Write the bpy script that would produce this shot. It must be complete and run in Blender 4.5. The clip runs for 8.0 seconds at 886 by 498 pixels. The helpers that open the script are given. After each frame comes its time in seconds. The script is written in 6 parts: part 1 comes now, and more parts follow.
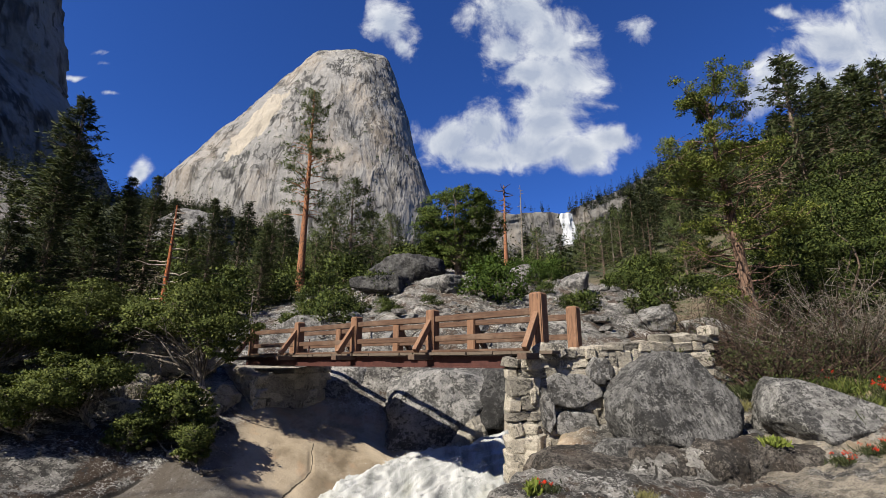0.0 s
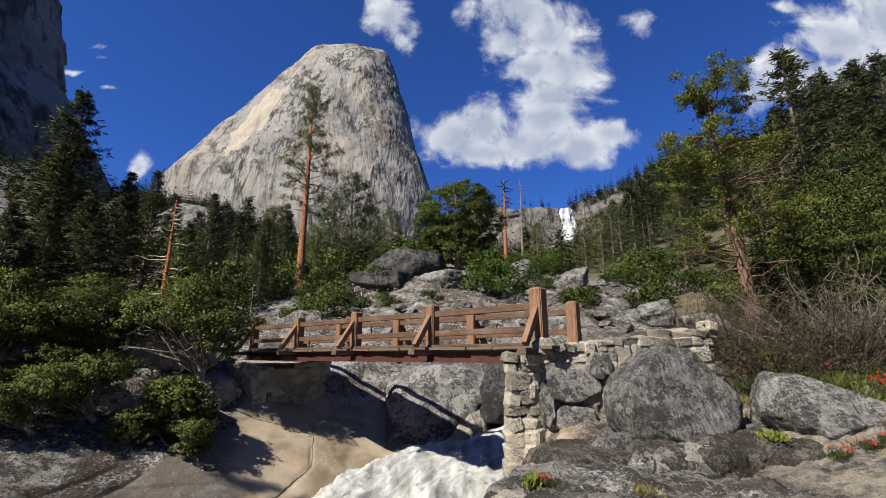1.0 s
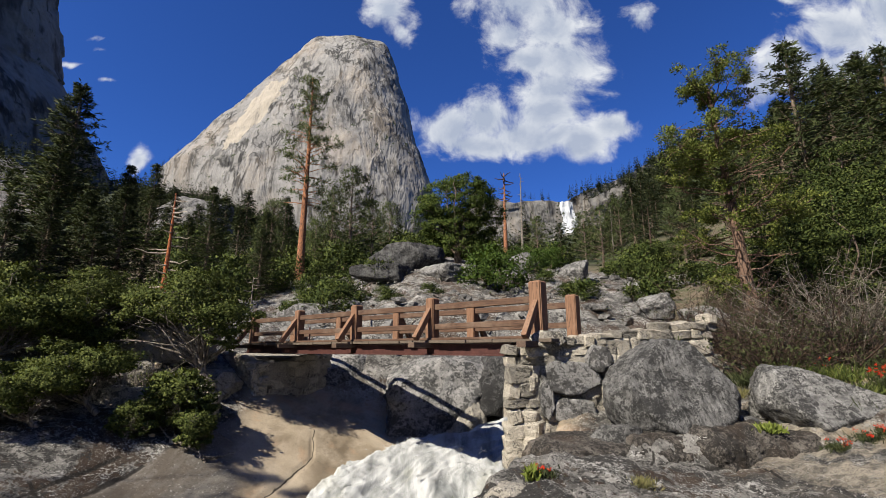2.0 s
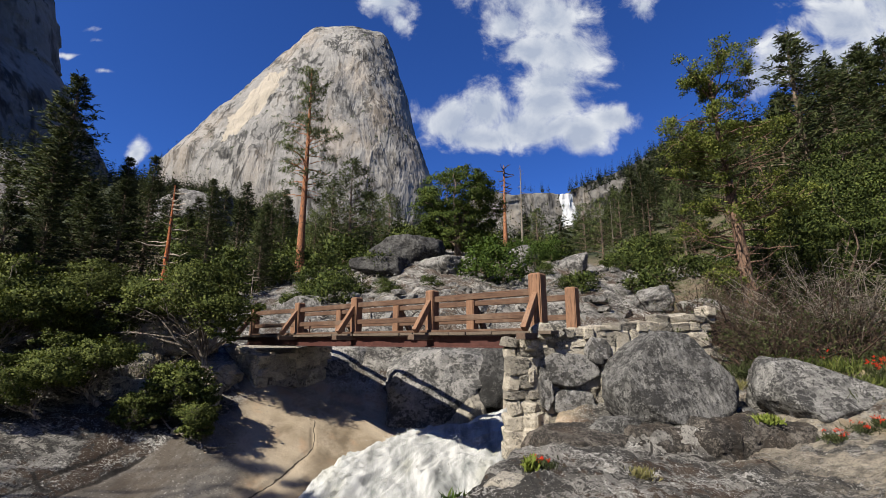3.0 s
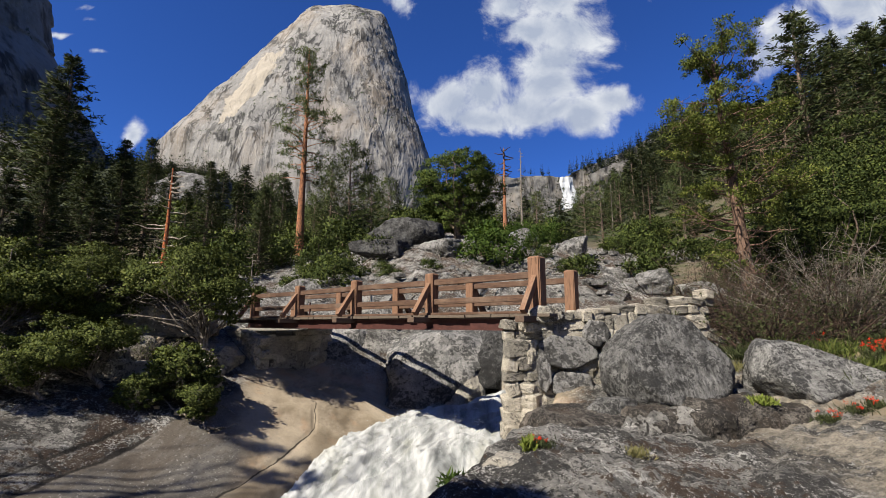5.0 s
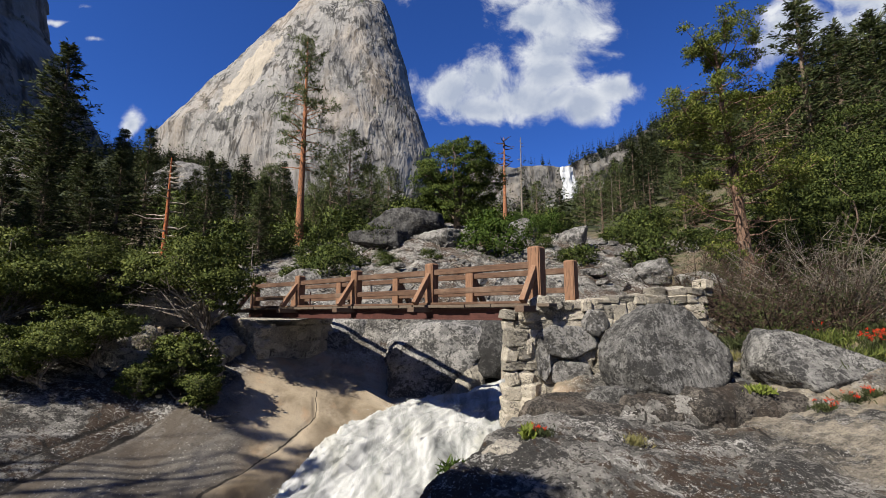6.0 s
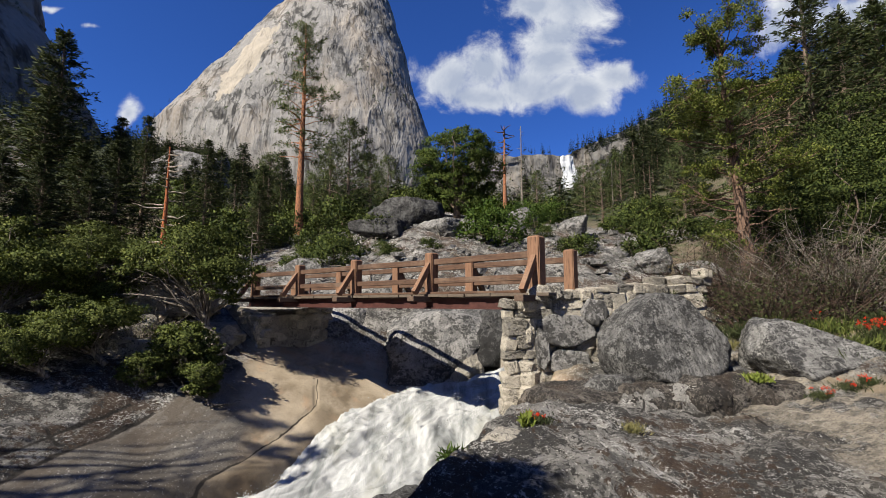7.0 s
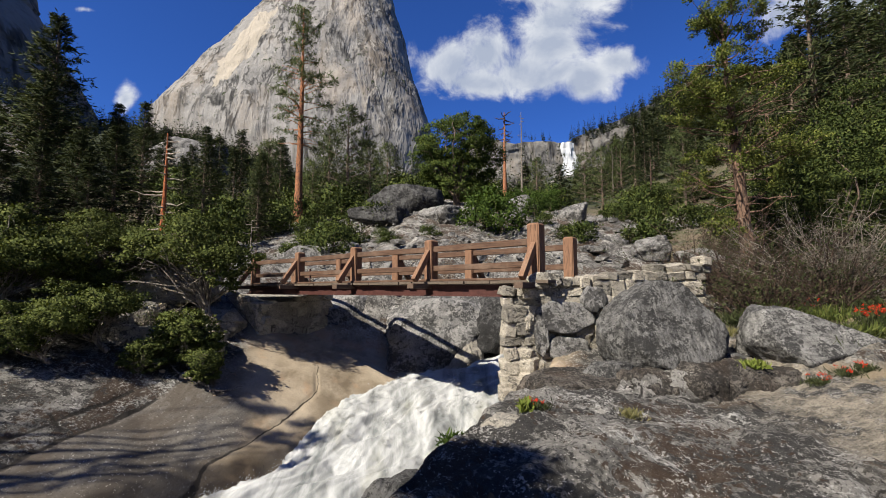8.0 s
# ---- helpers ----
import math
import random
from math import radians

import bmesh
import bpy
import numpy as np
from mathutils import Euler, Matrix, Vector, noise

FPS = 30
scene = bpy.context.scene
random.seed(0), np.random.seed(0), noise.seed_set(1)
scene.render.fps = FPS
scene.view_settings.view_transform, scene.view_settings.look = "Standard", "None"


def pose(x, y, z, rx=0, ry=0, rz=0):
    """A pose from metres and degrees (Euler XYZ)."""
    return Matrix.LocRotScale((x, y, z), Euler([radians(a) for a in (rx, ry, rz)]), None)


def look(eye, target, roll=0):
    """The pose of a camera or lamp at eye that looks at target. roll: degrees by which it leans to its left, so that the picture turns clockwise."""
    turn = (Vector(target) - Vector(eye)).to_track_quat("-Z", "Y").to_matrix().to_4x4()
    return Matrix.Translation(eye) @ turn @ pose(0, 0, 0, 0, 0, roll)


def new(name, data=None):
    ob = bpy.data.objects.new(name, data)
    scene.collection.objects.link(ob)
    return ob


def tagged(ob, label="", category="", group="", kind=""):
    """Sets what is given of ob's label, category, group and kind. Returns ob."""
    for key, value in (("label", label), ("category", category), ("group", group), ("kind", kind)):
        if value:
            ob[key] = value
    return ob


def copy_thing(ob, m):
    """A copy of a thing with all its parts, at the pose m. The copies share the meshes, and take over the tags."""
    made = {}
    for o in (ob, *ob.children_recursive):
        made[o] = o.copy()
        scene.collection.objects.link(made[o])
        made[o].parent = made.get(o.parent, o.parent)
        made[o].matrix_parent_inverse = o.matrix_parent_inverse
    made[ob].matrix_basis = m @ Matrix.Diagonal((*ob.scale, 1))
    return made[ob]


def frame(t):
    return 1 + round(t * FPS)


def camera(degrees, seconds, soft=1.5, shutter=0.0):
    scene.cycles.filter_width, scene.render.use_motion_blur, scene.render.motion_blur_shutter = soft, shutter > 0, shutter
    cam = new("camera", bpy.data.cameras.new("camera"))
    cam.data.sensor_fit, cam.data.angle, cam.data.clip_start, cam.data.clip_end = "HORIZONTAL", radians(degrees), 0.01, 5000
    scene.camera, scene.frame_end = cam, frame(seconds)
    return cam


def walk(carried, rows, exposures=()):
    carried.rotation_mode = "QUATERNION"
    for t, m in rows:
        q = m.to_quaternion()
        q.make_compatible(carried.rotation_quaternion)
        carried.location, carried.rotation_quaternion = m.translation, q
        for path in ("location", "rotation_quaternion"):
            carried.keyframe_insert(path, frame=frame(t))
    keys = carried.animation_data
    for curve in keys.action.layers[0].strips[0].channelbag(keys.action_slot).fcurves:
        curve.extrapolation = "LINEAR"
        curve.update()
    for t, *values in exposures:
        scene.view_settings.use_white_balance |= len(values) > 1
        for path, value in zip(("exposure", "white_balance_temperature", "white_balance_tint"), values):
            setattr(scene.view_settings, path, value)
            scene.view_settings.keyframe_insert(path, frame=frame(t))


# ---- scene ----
# ---------------------------------------------------------------- camera
cam = camera(89.0, 8.0, soft=0.65)
TURN = [(0, 14.0, 0), (0.5, 13.73, 0), (1.0, 13.39, -0.02), (1.5, 12.99, -0.02), (3.0, 11.57, -0.06), (3.5, 11.11, -0.06),
        (4.0, 10.59, -0.08), (4.5, 10.03, -0.11), (6.0, 8.17, -0.14), (6.5, 7.51, -0.16), (7.0, 6.82, -0.17),
        (7.5, 6.07, -0.20), (8.0, 5.22, -0.21)]
walk(cam, [(t, pose(0, 0, 0, 90 + up, 0, yaw)) for t, up, yaw in TURN], exposures=[(0, 1.10), (8.0, 1.10)])

# ---------------------------------------------------------------- light
SUN_FROM = Vector((-0.74, -0.67, 0.95)).normalized()   # high, from behind and to the west of the bridge
sun = new("sun", bpy.data.lights.new("sun", "SUN"))
sun.data.energy, sun.data.angle, sun.data.color = 5.0, radians(0.53), (1.0, 0.93, 0.81)
sun.matrix_world = look(SUN_FROM * 50, (0, 0, 0))


def build_world():
    """A clear deep-blue sky with fair-weather cumulus, each bank a group of puffs in the sky's own directions."""
    w = bpy.data.worlds.new("sky")
    w.use_nodes = True
    nt = w.node_tree
    nt.nodes.clear()
    N, L = nt.nodes.new, nt.links.new

    def val(op, a, b=None, clamp=False):
        n = N("ShaderNodeMath")
        n.operation, n.use_clamp = op, clamp
        for i, v in enumerate((a, b)):
            if v is None:
                continue
            if isinstance(v, (int, float)):
                n.inputs[i].default_value = v
            else:
                L(v, n.inputs[i])
        return n.outputs[0]

    sky = N("ShaderNodeTexSky")
    sky.sky_type, sky.sun_disc = "NISHITA", False
    sky.sun_elevation = math.asin(SUN_FROM.z)
    sky.sun_rotation = math.atan2(SUN_FROM.x, SUN_FROM.y)
    sky.altitude, sky.air_density, sky.dust_density, sky.ozone_density = 1600, 1.0, 0.25, 3.0
    co = N("ShaderNodeTexCoord")
    sep = N("ShaderNodeSeparateXYZ")
    L(co.outputs["Generated"], sep.inputs[0])
    y = val("MAXIMUM", sep.outputs[1], 0.05)
    comb = N("ShaderNodeCombineXYZ")
    L(val("DIVIDE", sep.outputs[0], y), comb.inputs[0])
    L(val("DIVIDE", sep.outputs[2], y), comb.inputs[1])
    flat = comb.outputs[0]
    stir = N("ShaderNodeTexNoise")
    stir.inputs["Scale"].default_value, stir.inputs["Detail"].default_value = 6.0, 1
    L(flat, stir.inputs["Vector"])
    off = N("ShaderNodeVectorMath")
    off.operation = "MULTIPLY_ADD"
    L(stir.outputs["Color"], off.inputs[0])
    off.inputs[1].default_value = (0.07, 0.07, 0)
    off.inputs[2].default_value = (-0.035, -0.035, 0)
    bent = N("ShaderNodeVectorMath")
    L(flat, bent.inputs[0])
    L(off.outputs[0], bent.inputs[1])
    p = bent.outputs[0]
    field = None
    for cx, cy, rx, ry, body in CLOUDS:
        a = N("ShaderNodeVectorMath")
        a.operation = "SUBTRACT"
        L(p, a.inputs[0])
        a.inputs[1].default_value = (cx, cy, 0)
        b = N("ShaderNodeVectorMath")
        b.operation = "MULTIPLY"
        L(a.outputs[0], b.inputs[0])
        b.inputs[1].default_value = (1 / rx, 1 / ry, 0)
        c = N("ShaderNodeVectorMath")
        c.operation = "LENGTH"
        L(b.outputs[0], c.inputs[0])
        d = val("SUBTRACT", body, c.outputs["Value"])
        if field is None:
            field = d
        else:
            n = N("ShaderNodeMath")
            n.operation = "SMOOTH_MAX"
            L(field, n.inputs[0])
            L(d, n.inputs[1])
            n.inputs[2].default_value = 0.25
            field = n.outputs[0]

    def fluff(scale, detail, rough, dx=0.0):
        n = N("ShaderNodeTexNoise")
        n.inputs["Scale"].default_value, n.inputs["Detail"].default_value = scale, detail
        n.inputs["Roughness"].default_value, n.inputs["Distortion"].default_value = rough, 0.25
        if dx:
            m = N("ShaderNodeMapping")
            m.inputs["Location"].default_value = (dx, dx * 0.7, 0)
            L(p, m.inputs[0])
            L(m.outputs[0], n.inputs["Vector"])
        else:
            L(p, n.inputs["Vector"])
        return n.outputs["Fac"]

    puff = fluff(9, 13, 0.62)
    dens = val("ADD", field, val("MULTIPLY", val("SUBTRACT", puff, 0.5), 2.7))
    mask = N("ShaderNodeMapRange")
    mask.interpolation_type = "SMOOTHSTEP"
    L(dens, mask.inputs["Value"])
    mask.inputs["From Min"].default_value, mask.inputs["From Max"].default_value = -0.22, 0.62
    # lit from the upper left: rims that face the sun are bright, the thick undersides grey
    m = N("ShaderNodeMapping")
    m.inputs["Location"].default_value = (-0.022, 0.03, 0)
    L(p, m.inputs[0])
    n2 = N("ShaderNodeTexNoise")
    n2.inputs["Scale"].default_value, n2.inputs["Detail"].default_value = 9, 7
    n2.inputs["Roughness"].default_value, n2.inputs["Distortion"].default_value = 0.60, 0.25
    L(m.outputs[0], n2.inputs["Vector"])
    relief = val("MULTIPLY", val("SUBTRACT", n2.outputs["Fac"], puff), 1.5)
    thick = N("ShaderNodeMapRange")
    L(val("ADD", field, val("MULTIPLY", fluff(4, 4, 0.5, 3.1), 0.8)), thick.inputs["Value"])
    thick.inputs["From Min"].default_value, thick.inputs["From Max"].default_value = 0.35, 1.25
    shade = val("ADD", thick.outputs[0], relief, True)
    cloud = N("ShaderNodeMix")
    cloud.data_type = "RGBA"
    L(shade, cloud.inputs["Factor"])
    cloud.inputs["A"].default_value = (9.6, 9.9, 10.4, 1)
    cloud.inputs["B"].default_value = (5.0, 5.7, 7.2, 1)
    tint = N("ShaderNodeMix")
    tint.data_type, tint.blend_type = "RGBA", "MULTIPLY"
    tint.inputs["Factor"].default_value = 1
    L(sky.outputs[0], tint.inputs["A"])
    tint.inputs["B"].default_value = (0.40, 0.78, 1.60, 1)
    mix = N("ShaderNodeMix")
    mix.data_type = "RGBA"
    L(mask.outputs[0], mix.inputs["Factor"])
    L(tint.outputs["Result"], mix.inputs["A"])
    L(cloud.outputs["Result"], mix.inputs["B"])
    bg = N("ShaderNodeBackground")
    bg.inputs["Strength"].default_value = 0.04
    L(mix.outputs["Result"], bg.inputs["Color"])
    out = N("ShaderNodeOutputWorld")
    L(bg.outputs[0], out.inputs[0])
    scene.world = w


# puffs: direction (x/y, z/y), half sizes and thickness
CLOUDS = [(0.20, 0.87, 0.13, 0.09, 1), (0.17, 0.79, 0.07, 0.06, 1), (0.27, 0.80, 0.11, 0.09, 1), (0.22, 0.715, 0.10, 0.06, 1), (0.31, 0.71, 0.11, 0.07, 1), (0.27, 0.63, 0.11, 0.07, 1),
          (0.02, 0.525, 0.09, 0.06, 1), (0.10, 0.545, 0.08, 0.06, 1), (0.09, 0.485, 0.14, 0.045, 1), (0.20, 0.51, 0.13, 0.06, 1), (0.26, 0.57, 0.09, 0.06, 1), (0.28, 0.505, 0.07, 0.04, 0.8),
          (0.335, 0.48, 0.06, 0.055, 1), (0.40, 0.53, 0.08, 0.05, 0.9), (-0.135, 0.85, 0.065, 0.075, 1), (-0.11, 0.78, 0.04, 0.05, 0.7), (0.51, 0.83, 0.055, 0.06, 0.6),
          (0.80, 0.635, 0.07, 0.05, 1), (0.89, 0.69, 0.10, 0.08, 1), (1.02, 0.78, 0.14, 0.11, 1), (1.16, 0.84, 0.15, 0.13, 1), (0.98, 0.69, 0.12, 0.07, 1), (1.12, 0.70, 0.14, 0.08, 1), (-0.885, 0.77, 0.055, 0.022, 0.22), (-0.86, 0.735, 0.05, 0.018, 0.22), (-0.925, 0.70, 0.075, 0.014, 0.22), (-0.835, 0.66, 0.075, 0.014, 0.22),
          (-0.72, 0.44, 0.03, 0.04, 0.8), (0.92, 0.89, 0.08, 0.03, 0.4)]
build_world()

# ---------------------------------------------------------------- numeric noise
def lattice(ix, iy, iz, seed):
    h = (ix * 374761393 + iy * 668265263 + iz * 2147483647 + seed * 1274126177) & 0xFFFFFFFF
    h = ((h ^ (h >> 13)) * 1274126177) & 0xFFFFFFFF
    return ((h ^ (h >> 16)) & 0xFFFF) / 32767.5 - 1.0


def vnoise(P, seed=0):
    """Smooth value noise in -1..1 for an array of points (n, 3)."""
    i = np.floor(P).astype(np.int64)
    f = P - i
    f = f * f * (3 - 2 * f)
    out = 0.0
    for dx in (0, 1):
        for dy in (0, 1):
            for dz in (0, 1):
                wgt = (f[:, 0] if dx else 1 - f[:, 0]) * (f[:, 1] if dy else 1 - f[:, 1]) * (f[:, 2] if dz else 1 - f[:, 2])
                out = out + wgt * lattice(i[:, 0] + dx, i[:, 1] + dy, i[:, 2] + dz, seed)
    return out


def fbm(P, octaves=4, seed=0, gain=0.5):
    out, amp = 0.0, 1.0
    for k in range(octaves):
        out = out + amp * vnoise(P * 2.03 ** k + 17.3 * k, seed + k)
        amp *= gain
    return out


def ridged(P, octaves=4, seed=0):
    out, amp = 0.0, 1.0
    for k in range(octaves):
        out = out + amp * (1 - 2 * np.abs(vnoise(P * 2.1 ** k + 9.1 * k, seed + k)))
        amp *= 0.5
    return out


def smooth(a, b, x):
    t = np.clip((x - a) / (b - a), 0, 1)
    return t * t * (3 - 2 * t)


# ---------------------------------------------------------------- object helpers
def mesh_of(name, verts, faces, smooth_faces=True):
    me = bpy.data.meshes.new(name)
    verts = verts.tolist() if isinstance(verts, np.ndarray) else verts
    faces = faces.tolist() if isinstance(faces, np.ndarray) else faces
    me.from_pydata(verts, [], faces)
    if smooth_faces:
        me.polygons.foreach_set("use_smooth", [True] * len(me.polygons))
    me.update()
    return me


def mesh_bm(name, bm, smooth_faces=False):
    me = bpy.data.meshes.new(name)
    bm.to_mesh(me)
    bm.free()
    if smooth_faces:
        me.polygons.foreach_set("use_smooth", [True] * len(me.polygons))
    return me


def part(name, me, material, parent=None, label=""):
    ob = new(name, me)
    if material and not me.materials:
        me.materials.append(material)
    if parent is not None:
        ob.parent = parent
    if label:
        tagged(ob, label)
    return ob


def thing(name, at, label, category, group="", kind="", turn=0.0):
    ob = new(name)
    ob.matrix_world = pose(*at, 0, 0, turn)
    ob.empty_display_size = 0.2
    return tagged(ob, label, category, group, kind)


def beam_bm(bm, a, b, wide, high, up=(0, 0, 1), bevel=0.012):
    """A squared timber from a to b, its edges eased."""
    a, b, up = Vector(a), Vector(b), Vector(up)
    d = (b - a)
    ln = d.length
    d.normalize()
    side = d.cross(up).normalized()
    top = side.cross(d).normalized()
    m = Matrix((side, d, top)).transposed().to_4x4()
    m.translation = (a + b) / 2
    r = bmesh.ops.create_cube(bm, size=1, matrix=m @ Matrix.Diagonal((wide, ln, high, 1)))
    if bevel:
        es = {e for v in r["verts"] for e in v.link_edges}
        bmesh.ops.bevel(bm, geom=list(es), offset=bevel, segments=2, affect="EDGES", profile=0.6)


def timber(name, a, b, wide, high, mat, parent, label="", up=(0, 0, 1), bevel=0.012):
    bm = bmesh.new()
    beam_bm(bm, a, b, wide, high, up, bevel)
    return part(name, mesh_bm(name, bm), mat, parent, label)


def tube(points, radii, sides=6, cap=True):
    """Vertices and faces of a bent, tapered tube."""
    pts = np.asarray(points, float)
    n = len(pts)
    tang = np.gradient(pts, axis=0)
    tang /= np.linalg.norm(tang, axis=1)[:, None] + 1e-9
    ref = np.where(np.abs(tang[:, 2:3]) > 0.9, np.array([[1.0, 0, 0]]), np.array([[0, 0, 1.0]]))
    u = np.cross(tang, ref)
    u /= np.linalg.norm(u, axis=1)[:, None] + 1e-9
    w = np.cross(tang, u)
    ang = np.arange(sides) * 2 * np.pi / sides
    ring = u[:, None, :] * np.cos(ang)[None, :, None] + w[:, None, :] * np.sin(ang)[None, :, None]
    v = (pts[:, None, :] + ring * np.asarray(radii, float)[:, None, None]).reshape(-1, 3)
    i, k = np.meshgrid(np.arange(n - 1), np.arange(sides), indexing="ij")
    k2 = (k + 1) % sides
    f = np.stack([i * sides + k, i * sides + k2, (i + 1) * sides + k2, (i + 1) * sides + k], -1).reshape(-1, 4)
    return v, f


class Pile:
    """Collects vertices and quads of many small pieces for one mesh."""

    def __init__(self):
        self.v, self.f, self.n = [], [], 0

    def add(self, v, f):
        self.v.append(v)
        self.f.append(np.asarray(f) + self.n)
        self.n += len(v)

    def mesh(self, name, smooth_faces=True):
        v = np.concatenate(self.v)
        faces = [row for block in self.f for row in block.tolist()]
        return mesh_of(name, v, faces, smooth_faces)


# ---------------------------------------------------------------- materials
class Nodes:
    def __init__(self, name):
        self.m = bpy.data.materials.new(name)
        self.m.use_nodes = True
        self.t = self.m.node_tree
        self.b = self.t.nodes["Principled BSDF"]
        self.co = self.t.nodes.new("ShaderNodeTexCoord").outputs["Object"]

    def add(self, kind, **kw):
        n = self.t.nodes.new(kind)
        for k, v in kw.items():
            n.inputs[k].default_value = v
        return n

    def link(self, a, b):
        self.t.links.new(a, b)

    def coords(self, scale=(1, 1, 1), turn=(0, 0, 0), shift=False):
        m = self.add("ShaderNodeMapping", Scale=scale, Rotation=turn)
        self.link(self.co, m.inputs["Vector"])
        if shift:
            info = self.t.nodes.new("ShaderNodeObjectInfo")
            k = self.add("ShaderNodeMath")
            k.operation = "MULTIPLY"
            k.inputs[1].default_value = 40
            self.link(info.outputs["Random"], k.inputs[0])
            self.link(k.outputs[0], m.inputs["Location"])
        return m.outputs[0]

    def noise(self, scale, detail=6, rough=0.6, co=None, distortion=0.0):
        n = self.add("ShaderNodeTexNoise", Scale=scale, Detail=detail, Roughness=rough, Distortion=distortion)
        self.link(co or self.co, n.inputs["Vector"])
        return n.outputs["Fac"]

    def voronoi(self, scale, co=None, feature="F1", out="Distance"):
        n = self.t.nodes.new("ShaderNodeTexVoronoi")
        n.feature = feature
        n.inputs["Scale"].default_value = scale
        self.link(co or self.co, n.inputs["Vector"])
        return n.outputs[out]

    def ramp(self, fac, stops):
        n = self.t.nodes.new("ShaderNodeValToRGB")
        els = n.color_ramp.elements
        while len(els) < len(stops):
            els.new(0.5)
        for e, (p, c) in zip(els, stops):
            e.position = p
            e.color = (c, c, c, 1) if isinstance(c, (int, float)) else (*c, 1)
        self.link(fac, n.inputs[0])
        return n.outputs[0]

    def mix(self, fac, a, b, blend="MIX"):
        n = self.t.nodes.new("ShaderNodeMix")
        n.data_type, n.blend_type = "RGBA", blend
        for key, v in (("Factor", fac), ("A", a), ("B", b)):
            if isinstance(v, (int, float)):
                n.inputs[key].default_value = v
            elif isinstance(v, tuple):
                n.inputs[key].default_value = (*v, 1)
            else:
                self.link(v, n.inputs[key])
        return n.outputs["Result"]

    def math(self, op, a, b=0.0):
        n = self.t.nodes.new("ShaderNodeMath")
        n.operation = op
        for i, v in enumerate((a, b)):
            if isinstance(v, (int, float)):
                n.inputs[i].default_value = v
            else:
                self.link(v, n.inputs[i])
        return n.outputs[0]

    def bump(self, height, strength, distance, prev=None):
        n = self.add("ShaderNodeBump", Strength=strength, Distance=distance)
        self.link(height, n.inputs["Height"])
        if prev:
            self.link(prev, n.inputs["Normal"])
        return n.outputs[0]

    def done(self, color=None, rough=None, normal=None):
        for v, key in ((color, "Base Color"), (rough, "Roughness"), (normal, "Normal")):
            if v is None:
                continue
            if isinstance(v, (int, float)):
                self.b.inputs[key].default_value = v
            elif isinstance(v, tuple):
                self.b.inputs[key].default_value = (*v, 1)
            else:
                self.link(v, self.b.inputs[key])
        self.b.inputs["Specular IOR Level"].default_value = 0.25
        return self.m


def granite(name, light, mid, dark, lichen=0.5, scale=1.0, streak=None, shift=True, rust=0.0, crisp=1.0):
    """Weathered granite: speckle, paler scrapes, black lichen crust, rusty seepage and fine relief."""
    g = Nodes(name)
    co = g.coords((scale,) * 3, shift=shift)
    grain = g.noise(28, 3, 0.65, co)
    blotch = g.noise(1.6, 9, 0.72, co, 0.4)
    base = g.mix(g.ramp(blotch, [(0.38, 0.0), (0.62, 1.0)]), mid, light)
    base = g.mix(g.math("MULTIPLY", g.ramp(grain, [(0.40, 1.0), (0.46, 0.0)]), 0.65), base, dark)
    where = g.noise(0.9, 3, 0.55, co, 0.3)
    crust = g.ramp(g.math("ADD", g.noise(6, 8, 0.76, co, 0.4), g.math("MULTIPLY", g.math("SUBTRACT", where, 0.5), 0.55)), [(0.64 - 0.26 * lichen, 0.0), (0.67 - 0.26 * lichen, 1.0)])
    base = g.mix(g.math("MULTIPLY", crust, 0.88), base, dark)
    spots = g.math("MULTIPLY", g.ramp(g.noise(17, 7, 0.75, co), [(0.57, 0.0), (0.61, 1.0)]), g.ramp(g.noise(1.7, 3, 0.6, co), [(0.46, 0.0), (0.58, 1.0)]))
    base = g.mix(g.math("MULTIPLY", spots, 0.75), base, tuple(min(1, c * 1.7) for c in light))
    if rust:
        seep = g.ramp(g.noise(0.55, 4, 0.6, g.coords((scale, scale, scale * 0.5), shift=shift)), [(0.5, 0.0), (0.68, 1.0)])
        base = g.mix(g.math("MULTIPLY", seep, rust), base, (0.30, 0.17, 0.08))
    if streak:
        s = g.noise(streak[1], 4, 0.6, g.coords(streak[0]), 0.3)
        base = g.mix(g.math("MULTIPLY", g.ramp(s, [(0.47, 0.0), (0.62, 1.0)]), streak[2]), base, dark)
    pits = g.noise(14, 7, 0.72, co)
    # crevice shade painted into the colour: low spots of the bump noise go dark
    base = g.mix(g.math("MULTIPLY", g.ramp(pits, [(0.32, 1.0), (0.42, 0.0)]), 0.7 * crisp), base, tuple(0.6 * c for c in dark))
    n = g.bump(g.noise(3.2, 4, 0.55, co), 0.7 * crisp, 0.22 / scale)
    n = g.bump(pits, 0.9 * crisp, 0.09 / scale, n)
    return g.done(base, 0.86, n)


GRAN_GREY = granite("grey lichened granite", (0.24, 0.232, 0.218), (0.152, 0.148, 0.141), (0.044, 0.0424, 0.04), 0.55)
GRAN_DARK = granite("dark lichened granite", (0.1, 0.0976, 0.0936), (0.0496, 0.0488, 0.0464), (0.0128, 0.0124, 0.012), 0.58,
                    streak=((1.5, 0.6, 0.5), 3.0, 0.6))
GRAN_PEAK = granite("dark speckled boulder granite", (0.17, 0.166, 0.158), (0.07, 0.068, 0.065), (0.014, 0.0136, 0.013), 0.52, scale=2.6, streak=((7.0, 2.0, 1.1), 3.0, 0.6))
GRAN_PALE = granite("pale grey boulder granite", (0.25, 0.243, 0.228), (0.105, 0.102, 0.096), (0.016, 0.0155, 0.015), 0.56, scale=2.6, streak=((1.2, 5.0, 4.0), 3.0, 0.5))
